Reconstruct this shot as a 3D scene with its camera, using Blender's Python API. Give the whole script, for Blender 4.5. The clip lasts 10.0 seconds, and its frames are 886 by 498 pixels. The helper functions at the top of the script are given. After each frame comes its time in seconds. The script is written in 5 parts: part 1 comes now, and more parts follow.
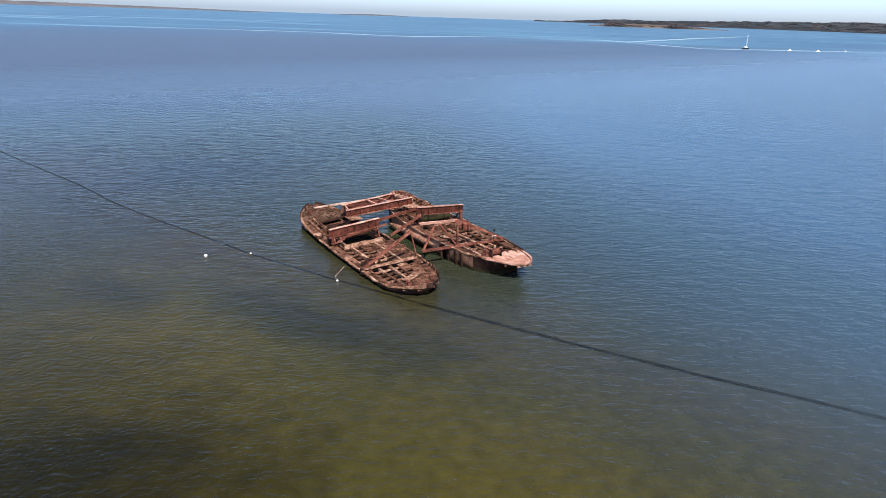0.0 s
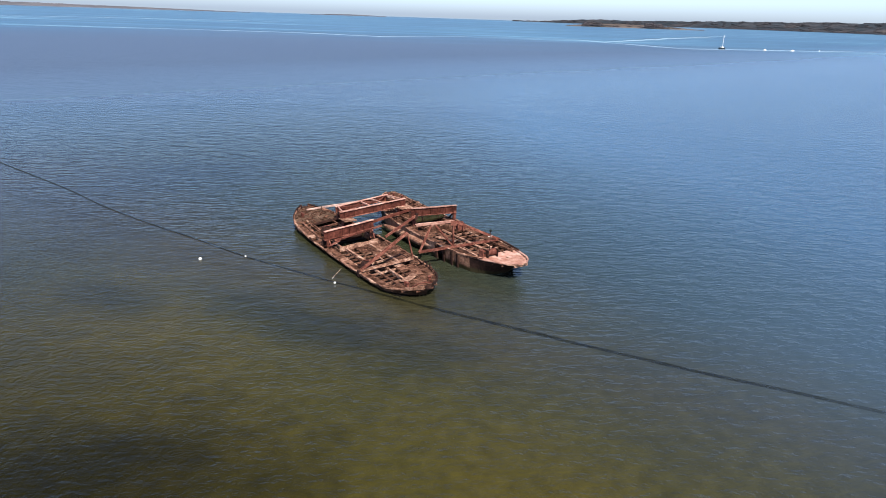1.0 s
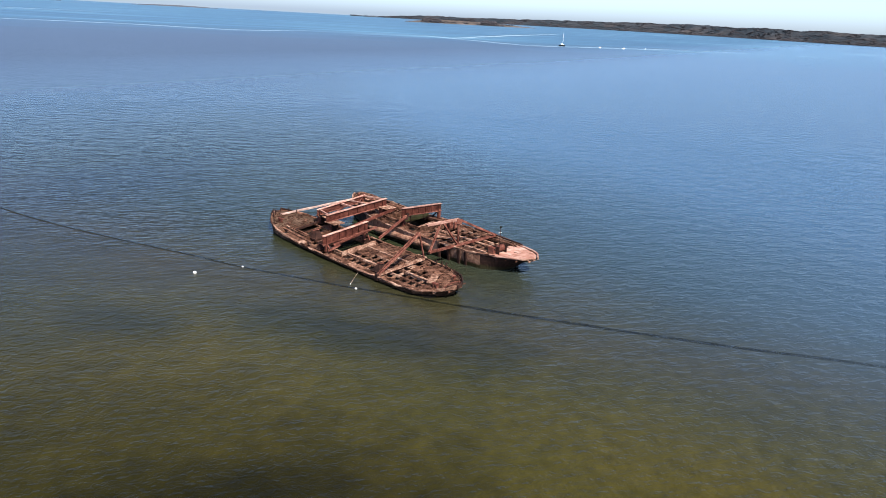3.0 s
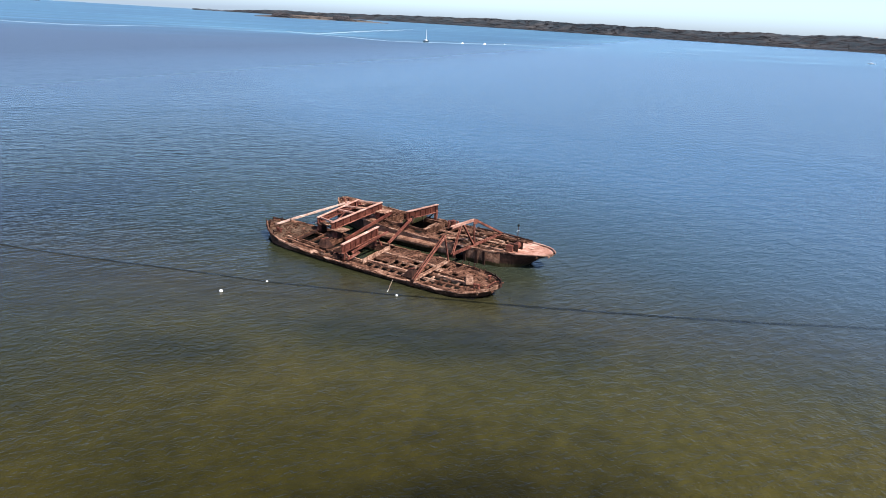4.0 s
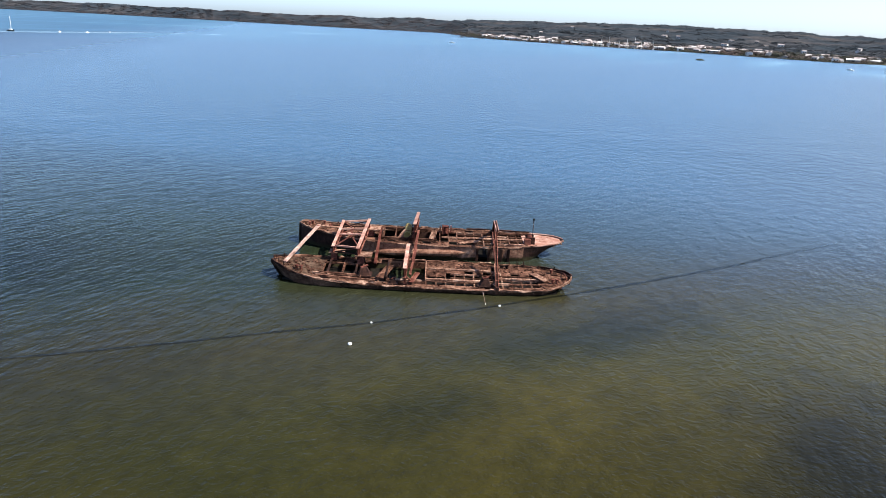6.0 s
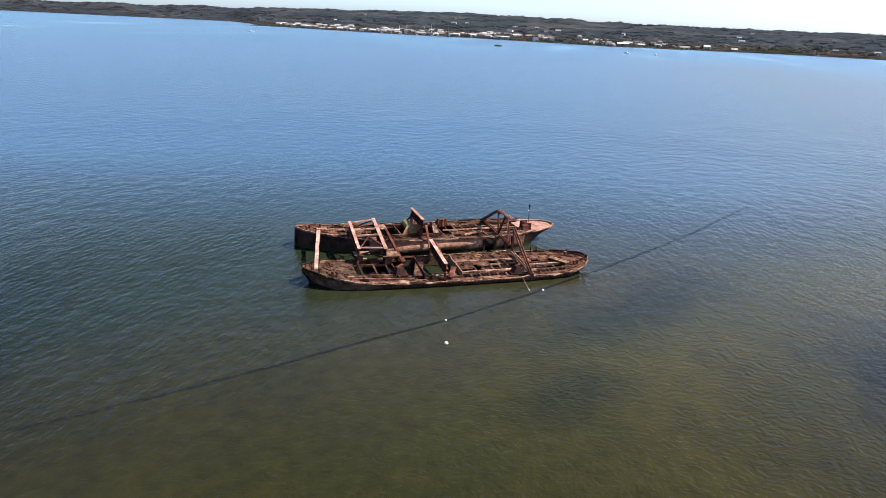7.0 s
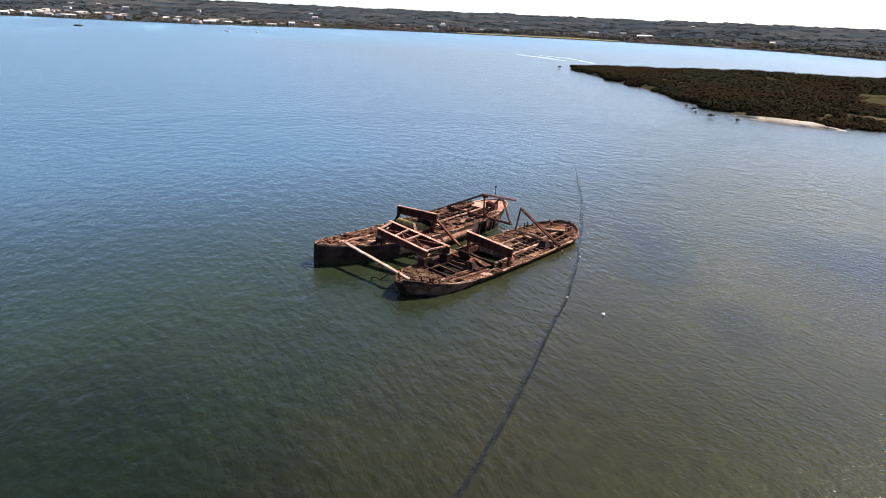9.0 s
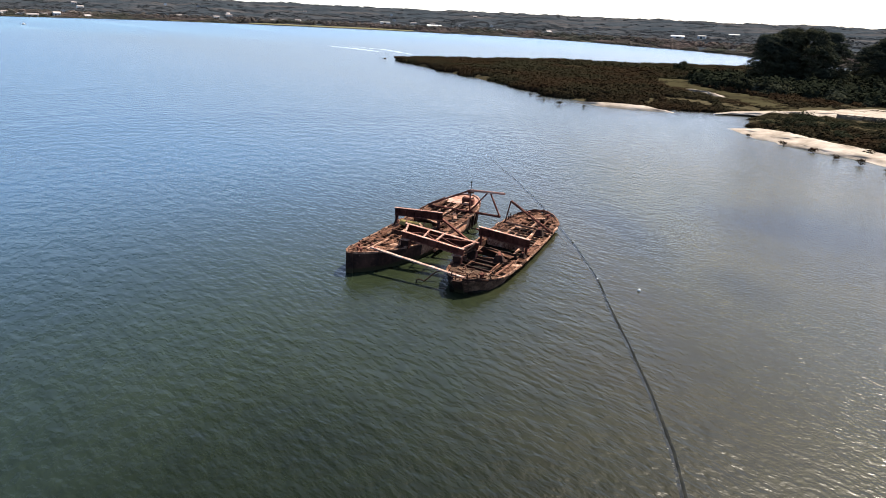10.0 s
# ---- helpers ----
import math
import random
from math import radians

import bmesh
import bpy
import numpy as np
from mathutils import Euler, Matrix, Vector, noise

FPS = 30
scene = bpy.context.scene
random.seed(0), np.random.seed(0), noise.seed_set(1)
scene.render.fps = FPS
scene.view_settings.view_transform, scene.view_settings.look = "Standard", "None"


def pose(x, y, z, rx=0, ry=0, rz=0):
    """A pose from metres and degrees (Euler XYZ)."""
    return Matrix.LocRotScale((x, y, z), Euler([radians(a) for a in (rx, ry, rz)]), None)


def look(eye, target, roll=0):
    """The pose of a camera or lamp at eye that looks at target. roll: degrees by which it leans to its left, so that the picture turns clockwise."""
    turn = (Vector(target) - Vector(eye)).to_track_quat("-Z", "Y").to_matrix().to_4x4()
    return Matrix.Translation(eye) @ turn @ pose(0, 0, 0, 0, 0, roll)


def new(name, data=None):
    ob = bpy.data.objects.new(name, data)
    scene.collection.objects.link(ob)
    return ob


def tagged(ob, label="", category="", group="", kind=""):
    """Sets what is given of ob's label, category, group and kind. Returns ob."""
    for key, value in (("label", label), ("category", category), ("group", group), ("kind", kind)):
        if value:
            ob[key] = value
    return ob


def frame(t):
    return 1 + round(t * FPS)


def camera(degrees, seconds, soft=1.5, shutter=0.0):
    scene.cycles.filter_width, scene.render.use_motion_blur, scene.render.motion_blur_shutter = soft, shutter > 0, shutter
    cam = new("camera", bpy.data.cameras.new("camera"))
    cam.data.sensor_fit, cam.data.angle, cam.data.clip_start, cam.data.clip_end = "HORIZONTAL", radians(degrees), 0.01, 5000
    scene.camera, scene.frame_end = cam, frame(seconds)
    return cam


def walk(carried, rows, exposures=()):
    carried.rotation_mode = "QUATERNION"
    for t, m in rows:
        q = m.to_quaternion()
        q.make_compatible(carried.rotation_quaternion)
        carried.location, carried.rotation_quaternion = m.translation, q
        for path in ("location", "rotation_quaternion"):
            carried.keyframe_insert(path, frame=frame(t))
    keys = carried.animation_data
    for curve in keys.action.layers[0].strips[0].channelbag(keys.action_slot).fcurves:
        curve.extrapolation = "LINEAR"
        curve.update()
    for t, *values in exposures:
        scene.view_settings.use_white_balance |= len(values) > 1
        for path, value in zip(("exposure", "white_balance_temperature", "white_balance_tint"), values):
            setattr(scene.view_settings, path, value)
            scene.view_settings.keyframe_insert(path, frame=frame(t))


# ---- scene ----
cam = camera(65.3, 10.0, 0.9)
PATH = [
    (0, (-4.473, 3.053, 23.549), (-4.475, 4.946, 22.906), 1.9),
    (0.5, (-5.253, 2.947, 23.599), (-5.234, 4.841, 22.957), 1.9),
    (1, (-6.043, 2.93, 23.628), (-5.988, 4.823, 22.987), 1.9),
    (1.5, (-7.221, 3.088, 23.613), (-7.121, 4.98, 22.972), 2.1),
    (2, (-10.239, 3.376, 23.495), (-10.054, 5.262, 22.855), 2.4),
    (2.5, (-15.262, 4.218, 23.341), (-14.937, 6.085, 22.702), 2.9),
    (4, (-36.097, 10.423, 23.097), (-35.239, 12.117, 22.47), 3.4),
    (4.5, (-43.982, 15.275, 23.248), (-42.916, 16.849, 22.628), 3.8),
    (5, (-52.099, 21.64, 23.386), (-50.816, 23.045, 22.771), 3.3),
    (5.5, (-59.447, 28.991, 23.32), (-57.973, 30.197, 22.71), 3.5),
    (5.7, (-61.92, 32.311, 23.285), (-60.379, 33.43, 22.673), 3.3),
    (6.8, (-72.77, 52.483, 22.939), (-70.957, 53.064, 22.328), 2.6),
    (7, (-74.204, 56.416, 22.9), (-72.361, 56.891, 22.283), 2.7),
    (7.5, (-76.311, 66.648, 22.792), (-74.42, 66.854, 22.173), 2.9),
    (8, (-76.978, 77.389, 22.73), (-75.078, 77.308, 22.11), 2.7),
    (8.5, (-76.218, 87.753, 22.749), (-74.35, 87.404, 22.126), 2.8),
    (9, (-74.014, 98.029, 22.797), (-72.22, 97.407, 22.17), 2.5),
    (9.5, (-70.538, 108.074, 22.992), (-68.854, 107.197, 22.363), 2.5),
    (10, (-66.033, 118.301, 23.361), (-64.5, 117.182, 22.731), 2.5),
]
walk(cam, [(t, look(eye, target, roll)) for t, eye, target, roll in PATH], [(0.0, 1.17, 6500, 13), (5.5, 1.33, 6350, 10), (7.5, 1.25, 6550, 10), (10.0, 1.45, 7000, 10)])

# ---- world and sun ----
SUN_AZ, SUN_EL = radians(164.0), radians(52.0)
world = bpy.data.worlds.new("sky")
scene.world = world
world.use_nodes = True
wn = world.node_tree
sky = wn.nodes.new("ShaderNodeTexSky")
sky.sky_type = "NISHITA"
sky.sun_disc = False
sky.sun_elevation, sky.sun_rotation = SUN_EL, SUN_AZ
sky.air_density, sky.dust_density, sky.ozone_density = 0.6, 1.4, 4.0
wn.links.new(sky.outputs[0], wn.nodes["Background"].inputs[0])
wn.nodes["Background"].inputs[1].default_value = 0.14

sun = new("sun", bpy.data.lights.new("sun", "SUN"))
sun.data.energy, sun.data.angle, sun.data.color = 5.0, radians(0.6), (1.0, 0.94, 0.85)
sun.matrix_basis = look((300 * math.cos(SUN_EL) * math.sin(SUN_AZ), 300 * math.cos(SUN_EL) * math.cos(SUN_AZ), 300 * math.sin(SUN_EL)), (0, 0, 0))


# ---- materials ----
def nodes_of(name, rough=0.7, metal=0.0, spec=0.4):
    m = bpy.data.materials.new(name)
    m.use_nodes = True
    n = m.node_tree.nodes
    b = n["Principled BSDF"]
    b.inputs["Roughness"].default_value, b.inputs["Metallic"].default_value = rough, metal
    b.inputs["Specular IOR Level"].default_value = spec
    return m, n, m.node_tree.links, b


def noise_at(n, l, scale, detail=4.0, stretch=(1, 1, 1), turn=0.0, rough=0.6):
    """Noise over the world's metres."""
    g = n.new("ShaderNodeNewGeometry")
    mp = n.new("ShaderNodeMapping")
    mp.inputs["Scale"].default_value = stretch
    mp.inputs["Rotation"].default_value = (0, 0, turn)
    l.new(g.outputs["Position"], mp.inputs["Vector"])
    t = n.new("ShaderNodeTexNoise")
    t.inputs["Scale"].default_value, t.inputs["Detail"].default_value = scale, detail
    t.inputs["Roughness"].default_value = rough
    l.new(mp.outputs[0], t.inputs["Vector"])
    return t.outputs["Fac"]


def waves_at(n, l, length, width, turn, detail=2.0):
    """Noise drawn out into crests: length along a crest and width across it in metres, crests turned by degrees."""
    g = n.new("ShaderNodeNewGeometry")
    mp = n.new("ShaderNodeMapping")
    mp.vector_type = "TEXTURE"
    mp.inputs["Rotation"].default_value = (0, 0, radians(turn))
    mp.inputs["Scale"].default_value = (length, width, 1)
    l.new(g.outputs["Position"], mp.inputs["Vector"])
    t = n.new("ShaderNodeTexNoise")
    t.inputs["Scale"].default_value, t.inputs["Detail"].default_value = 1.0, detail
    t.inputs["Roughness"].default_value = 0.5
    l.new(mp.outputs[0], t.inputs["Vector"])
    return t.outputs["Fac"]


def ramp(n, l, fac, stops):
    r = n.new("ShaderNodeValToRGB")
    e = r.color_ramp.elements
    while len(e) < len(stops):
        e.new(0.5)
    for s, (p, c) in zip(e, stops):
        s.position, s.color = p, (*c, 1)
    l.new(fac, r.inputs[0])
    return r.outputs[0]


def mix(n, l, fac, a, b, mode="MIX"):
    m = n.new("ShaderNodeMix")
    m.data_type, m.blend_type = "RGBA", mode
    for sock, v in ((m.inputs[0], fac), (m.inputs[6], a), (m.inputs[7], b)):
        if isinstance(v, (int, float)):
            sock.default_value = v
        elif isinstance(v, tuple):
            sock.default_value = (*v, 1)
        else:
            l.new(v, sock)
    return m.outputs[2]


def maths(n, l, op, a, b=0.0, clamp=False):
    m = n.new("ShaderNodeMath")
    m.operation, m.use_clamp = op, clamp
    for sock, v in zip(m.inputs, (a, b)):
        if isinstance(v, (int, float)):
            sock.default_value = v
        else:
            l.new(v, sock)
    return m.outputs[0]


def foliage_material(name, dark, mid, light, other, patch, rough=0.9):
    """Foliage: tones by leaf clump and by broad patches."""
    m, n, l, b = nodes_of(name, rough, 0.0, 0.0)
    g = n.new("ShaderNodeNewGeometry")
    c = ramp(n, l, g.outputs["Random Per Island"], [(0.0, dark), (0.55, mid), (1.0, light)])
    f = ramp(n, l, noise_at(n, l, patch, 4), [(0.42, (0, 0, 0)), (0.6, (1, 1, 1))])
    l.new(mix(n, l, f, c, mix(n, l, 1.0, c, other, "MULTIPLY")), b.inputs["Base Color"])
    return m


def weathered(name, dark, mid, light, fine=5.0, broad=0.7, rough=0.8, bump=0.02, metal=0.0, vary=0.25, growth=False, spec=0.05, pits=0.0):
    """A worn surface: three tones over two sizes of noise, relief, and a little change from piece to piece."""
    m, n, l, b = nodes_of(name, rough, metal, spec)
    f1, f2 = noise_at(n, l, fine, 6), noise_at(n, l, broad, 4)
    c = ramp(n, l, f1, [(0.3, dark), (0.5, mid), (0.72, light)])
    c2 = ramp(n, l, f2, [(0.35, dark), (0.5, mid), (0.66, light)])
    c = mix(n, l, 0.5, c, c2)
    info = n.new("ShaderNodeObjectInfo")
    k = maths(n, l, "ADD", maths(n, l, "MULTIPLY", info.outputs["Random"], 2 * vary), 1 - vary)
    comb = n.new("ShaderNodeCombineColor")
    for s in comb.inputs:
        l.new(k, s)
    c = mix(n, l, 1.0, c, comb.outputs[0], "MULTIPLY")
    if pits:
        holes = ramp(n, l, noise_at(n, l, fine * 1.3, 3, rough=0.75), [(0.36, (0.10, 0.09, 0.08)), (0.45, (1, 1, 1))])
        flakes = ramp(n, l, noise_at(n, l, fine * 3.1, 2), [(0.35, (0.55, 0.55, 0.55)), (0.65, (1.35, 1.32, 1.3))])
        c = mix(n, l, pits, c, mix(n, l, 1.0, mix(n, l, 1.0, c, holes, "MULTIPLY"), flakes, "MULTIPLY"))
    if growth:
        g = n.new("ShaderNodeNewGeometry")
        sep = n.new("ShaderNodeSeparateXYZ")
        l.new(g.outputs["Position"], sep.inputs[0])
        edge = maths(n, l, "ADD", sep.outputs[2], maths(n, l, "MULTIPLY", noise_at(n, l, 1.6, 4), 0.5))
        f = maths(n, l, "MULTIPLY", maths(n, l, "SUBTRACT", 0.75, edge), 5.0, True)
        c = mix(n, l, f, c, (0.024, 0.020, 0.009))
    l.new(c, b.inputs["Base Color"])
    bp = n.new("ShaderNodeBump")
    bp.inputs["Strength"].default_value, bp.inputs["Distance"].default_value = 0.8, bump
    l.new(noise_at(n, l, fine * 2.5, 6), bp.inputs["Height"])
    l.new(bp.outputs[0], b.inputs["Normal"])
    return m


def water_material():
    m, n, l, b = nodes_of("sea_water", 0.04, 0.0, 0.5)
    b.inputs["IOR"].default_value = 1.33
    g = n.new("ShaderNodeNewGeometry")
    dot = n.new("ShaderNodeVectorMath")
    dot.operation = "DOT_PRODUCT"
    dot.inputs[1].default_value = (-0.585, -0.81, 0.0)
    l.new(g.outputs["Position"], dot.inputs[0])
    past = maths(n, l, "ADD", dot.outputs["Value"], 41.9)          # metres past the pipe, towards the shallows
    wob = maths(n, l, "MULTIPLY", maths(n, l, "SUBTRACT", noise_at(n, l, 0.022, 3), 0.5), 34.0)
    fine = maths(n, l, "MULTIPLY", maths(n, l, "SUBTRACT", noise_at(n, l, 0.2, 6), 0.5), 7.0)
    u = maths(n, l, "ADD", maths(n, l, "ADD", past, wob), fine)
    f = maths(n, l, "ADD", maths(n, l, "MULTIPLY", u, 0.01), 0.5, True)
    bed = ramp(n, l, f, [(0.12, (0.0105, 0.0170, 0.0078)), (0.34, (0.0130, 0.0182, 0.0098)), (0.5, (0.0215, 0.0205, 0.0100)), (0.6, (0.0255, 0.0240, 0.0062)), (0.78, (0.0335, 0.0280, 0.0045))])
    weed = ramp(n, l, noise_at(n, l, 0.05, 6), [(0.34, (0.78, 0.82, 0.85)), (0.64, (1.06, 1.04, 1.0))])
    bed = mix(n, l, 1.0, bed, weed, "MULTIPLY")
    speck = ramp(n, l, noise_at(n, l, 0.8, 6), [(0.3, (0.8, 0.8, 0.8)), (0.7, (1.2, 1.2, 1.2))])
    bed = mix(n, l, 1.0, bed, speck, "MULTIPLY")
    # beds of sea grass off the wreck's side and further into the shallows; the last three just tone the bed
    for cx, cy, turn, rx, ry, tone in ((-14.0, 53.0, -30.0, 17.0, 5.0, (0.52, 0.60, 0.80)), (-23.0, 33.0, 20.0, 15.0, 9.0, (0.55, 0.55, 0.62)), (-33.0, 58.0, -35.0, 8.0, 4.0, (0.6, 0.65, 0.75)), (-31.0, 29.0, 10.0, 25.0, 22.0, (0.46, 0.50, 0.54)), (-44.0, 62.0, 60.0, 18.0, 11.0, (0.92, 0.96, 1.0)), (-41.0, 104.0, 40.0, 26.0, 13.0, (0.6, 0.64, 0.58))):
        mp = n.new("ShaderNodeMapping")
        mp.vector_type = "TEXTURE"
        mp.inputs["Location"].default_value, mp.inputs["Rotation"].default_value, mp.inputs["Scale"].default_value = (cx, cy, 0), (0, 0, radians(turn)), (rx, ry, 1)
        l.new(g.outputs["Position"], mp.inputs["Vector"])
        ln = n.new("ShaderNodeVectorMath")
        ln.operation = "LENGTH"
        l.new(mp.outputs[0], ln.inputs[0])
        edge = maths(n, l, "ADD", ln.outputs["Value"], maths(n, l, "MULTIPLY", maths(n, l, "SUBTRACT", noise_at(n, l, 0.16, 6), 0.5), 1.1))
        bed = mix(n, l, 1.0, bed, ramp(n, l, edge, [(0.3, tone), (1.1, (1, 1, 1))]), "MULTIPLY")
    sep = n.new("ShaderNodeSeparateXYZ")
    l.new(g.outputs["Position"], sep.inputs[0])
    side = maths(n, l, "ADD", maths(n, l, "MULTIPLY", sep.outputs[0], 0.03), 1.35, True)
    bed = mix(n, l, 1.0, bed, ramp(n, l, side, [(0.0, (0.64, 0.63, 0.54)), (1.0, (1.05, 1.0, 0.95))]), "MULTIPLY")
    far = n.new("ShaderNodeVectorMath")
    far.operation = "LENGTH"
    off = n.new("ShaderNodeVectorMath")
    off.operation = "ADD"
    off.inputs[1].default_value = (30, -65, 0)
    l.new(g.outputs["Position"], off.inputs[0])
    l.new(off.outputs[0], far.inputs[0])
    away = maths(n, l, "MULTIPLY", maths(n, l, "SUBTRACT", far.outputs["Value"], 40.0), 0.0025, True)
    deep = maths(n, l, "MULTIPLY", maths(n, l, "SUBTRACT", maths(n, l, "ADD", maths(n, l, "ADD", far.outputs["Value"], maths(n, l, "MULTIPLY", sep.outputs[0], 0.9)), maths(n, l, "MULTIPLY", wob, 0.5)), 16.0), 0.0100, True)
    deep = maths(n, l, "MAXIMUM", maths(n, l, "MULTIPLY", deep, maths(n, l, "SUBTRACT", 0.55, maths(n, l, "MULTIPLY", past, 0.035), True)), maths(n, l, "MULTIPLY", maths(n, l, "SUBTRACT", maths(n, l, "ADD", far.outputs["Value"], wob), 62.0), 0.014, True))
    # blue, grey and streaked far tones: reflected sky put into the water's colour
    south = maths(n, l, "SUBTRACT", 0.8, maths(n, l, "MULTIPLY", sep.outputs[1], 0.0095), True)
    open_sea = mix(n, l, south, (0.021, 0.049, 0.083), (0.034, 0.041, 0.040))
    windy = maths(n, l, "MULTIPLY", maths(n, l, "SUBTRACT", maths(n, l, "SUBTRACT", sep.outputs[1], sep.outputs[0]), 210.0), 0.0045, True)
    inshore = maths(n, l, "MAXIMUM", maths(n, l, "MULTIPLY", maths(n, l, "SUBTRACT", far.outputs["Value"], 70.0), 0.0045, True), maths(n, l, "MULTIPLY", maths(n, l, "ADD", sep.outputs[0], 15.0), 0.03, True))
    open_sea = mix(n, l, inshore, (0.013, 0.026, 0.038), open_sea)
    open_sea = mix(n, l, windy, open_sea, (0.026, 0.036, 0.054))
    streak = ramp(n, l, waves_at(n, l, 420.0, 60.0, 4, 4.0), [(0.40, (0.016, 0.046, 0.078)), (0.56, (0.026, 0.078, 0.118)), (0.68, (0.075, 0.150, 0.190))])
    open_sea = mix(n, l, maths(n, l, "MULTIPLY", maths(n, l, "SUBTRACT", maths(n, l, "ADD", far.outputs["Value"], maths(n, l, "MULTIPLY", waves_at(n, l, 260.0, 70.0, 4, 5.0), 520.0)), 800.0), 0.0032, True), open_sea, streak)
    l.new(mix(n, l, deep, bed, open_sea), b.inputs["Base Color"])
    b.inputs["Specular IOR Level"].default_value = 0.165
    gust = ramp(n, l, noise_at(n, l, 0.0042, 4, (0.35, 1.5, 1), radians(-8)), [(0.40, (0.7, 0.7, 0.7)), (0.58, (1, 1, 1))])
    l.new(maths(n, l, "ADD", maths(n, l, "ADD", 0.225, maths(n, l, "MULTIPLY", windy, 0.12)), maths(n, l, "MULTIPLY", maths(n, l, "MULTIPLY", away, gust), FAR_ROUGH)), b.inputs["Roughness"])
    # wind ripples with sharp crests over longer waves, lower in the lee beyond the pipe
    lee = maths(n, l, "SUBTRACT", 1.0, maths(n, l, "MULTIPLY", maths(n, l, "ADD", maths(n, l, "MULTIPLY", maths(n, l, "ADD", past, maths(n, l, "MULTIPLY", fine, 0.25)), 0.22), 0.15, True), maths(n, l, "MULTIPLY", maths(n, l, "SUBTRACT", 0.1, maths(n, l, "MULTIPLY", sep.outputs[0], 0.03), True), 0.6)))
    h = maths(n, l, "ADD", maths(n, l, "MULTIPLY", waves_at(n, l, 1.25, 0.6, 4), 1.0), maths(n, l, "MULTIPLY", waves_at(n, l, 0.5, 0.3, -12), 0.24))
    h = maths(n, l, "ADD", h, maths(n, l, "MULTIPLY", waves_at(n, l, 3.0, 1.8, 10), 0.95))
    h = maths(n, l, "MULTIPLY", h, lee)
    glint = maths(n, l, "MULTIPLY", maths(n, l, "ADD", maths(n, l, "MULTIPLY", u, 0.08), 0.2, True), 0.62)
    h = maths(n, l, "ADD", h, maths(n, l, "MULTIPLY", noise_at(n, l, 2.6, 2), glint))
    # groups of waves that still show further out, down to the calm water beyond
    reach = maths(n, l, "SUBTRACT", 1.0, maths(n, l, "MULTIPLY", maths(n, l, "SUBTRACT", far.outputs["Value"], 330.0), 0.006, True))
    groups = maths(n, l, "MULTIPLY", waves_at(n, l, 3.0, 2.1, -10, 3.0), maths(n, l, "MULTIPLY", maths(n, l, "SUBTRACT", far.outputs["Value"], 40.0), 0.04, True))
    broad = maths(n, l, "MULTIPLY", waves_at(n, l, 13.0, 10.0, -12, 4.0), maths(n, l, "MULTIPLY", maths(n, l, "SUBTRACT", far.outputs["Value"], 110.0), 0.06, True))
    h = maths(n, l, "ADD", h, maths(n, l, "MULTIPLY", maths(n, l, "ADD", maths(n, l, "MULTIPLY", groups, 2.0), maths(n, l, "MULTIPLY", broad, 2.8)), reach))
    bp = n.new("ShaderNodeBump")
    near = maths(n, l, "SUBTRACT", 1.0, maths(n, l, "MULTIPLY", away, 0.45))
    patch = ramp(n, l, noise_at(n, l, 0.03, 4, (0.6, 1.3, 1), radians(-12)), [(0.35, (0.85, 0.85, 0.85)), (0.6, (1, 1, 1))])
    l.new(maths(n, l, "MULTIPLY", patch, near), bp.inputs["Strength"])
    bp.inputs["Distance"].default_value = RIPPLE
    l.new(h, bp.inputs["Height"])
    l.new(bp.outputs[0], b.inputs["Normal"])
    return m


FAR_ROUGH, RIPPLE = 0.02, 0.125
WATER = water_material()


def slick_material():
    m, n, l, b = nodes_of("calm_water", 0.06, 0.0, 0.5)
    b.inputs["IOR"].default_value = 1.33
    b.inputs["Base Color"].default_value = (0.02, 0.032, 0.036, 1)
    bp = n.new("ShaderNodeBump")
    bp.inputs["Strength"].default_value, bp.inputs["Distance"].default_value = 0.5, 0.06
    l.new(noise_at(n, l, 0.6, 3), bp.inputs["Height"])
    l.new(bp.outputs[0], b.inputs["Normal"])
    return m


CALM = slick_material()


def weed_water_material():
    """Rippled water over dark weed."""
    m, n, l, b = nodes_of("water_over_dark_weed", 0.16, 0.0, 0.19)
    b.inputs["IOR"].default_value = 1.33
    l.new(ramp(n, l, noise_at(n, l, 0.9, 5), [(0.35, (0.003, 0.004, 0.004)), (0.65, (0.010, 0.011, 0.007))]), b.inputs["Base Color"])
    bp = n.new("ShaderNodeBump")
    bp.inputs["Strength"].default_value, bp.inputs["Distance"].default_value = 0.8, 0.14
    l.new(noise_at(n, l, 1.4, 4), bp.inputs["Height"])
    l.new(bp.outputs[0], b.inputs["Normal"])
    # the weed thins out where the pipe sinks deeper
    g = n.new("ShaderNodeNewGeometry")
    sep = n.new("ShaderNodeSeparateXYZ")
    l.new(g.outputs["Position"], sep.inputs[0])
    thin = maths(n, l, "MULTIPLY", maths(n, l, "SUBTRACT", 34.0, sep.outputs[0]), 0.05, True)
    patchy = ramp(n, l, noise_at(n, l, 0.5, 4), [(0.3, (0.55, 0.55, 0.55)), (0.6, (1, 1, 1))])
    l.new(maths(n, l, "MULTIPLY", maths(n, l, "MULTIPLY", thin, patchy), maths(n, l, "ADD", 0.66, maths(n, l, "MULTIPLY", maths(n, l, "SUBTRACT", -25.0, sep.outputs[0]), 0.04, True))), b.inputs["Alpha"])
    return m


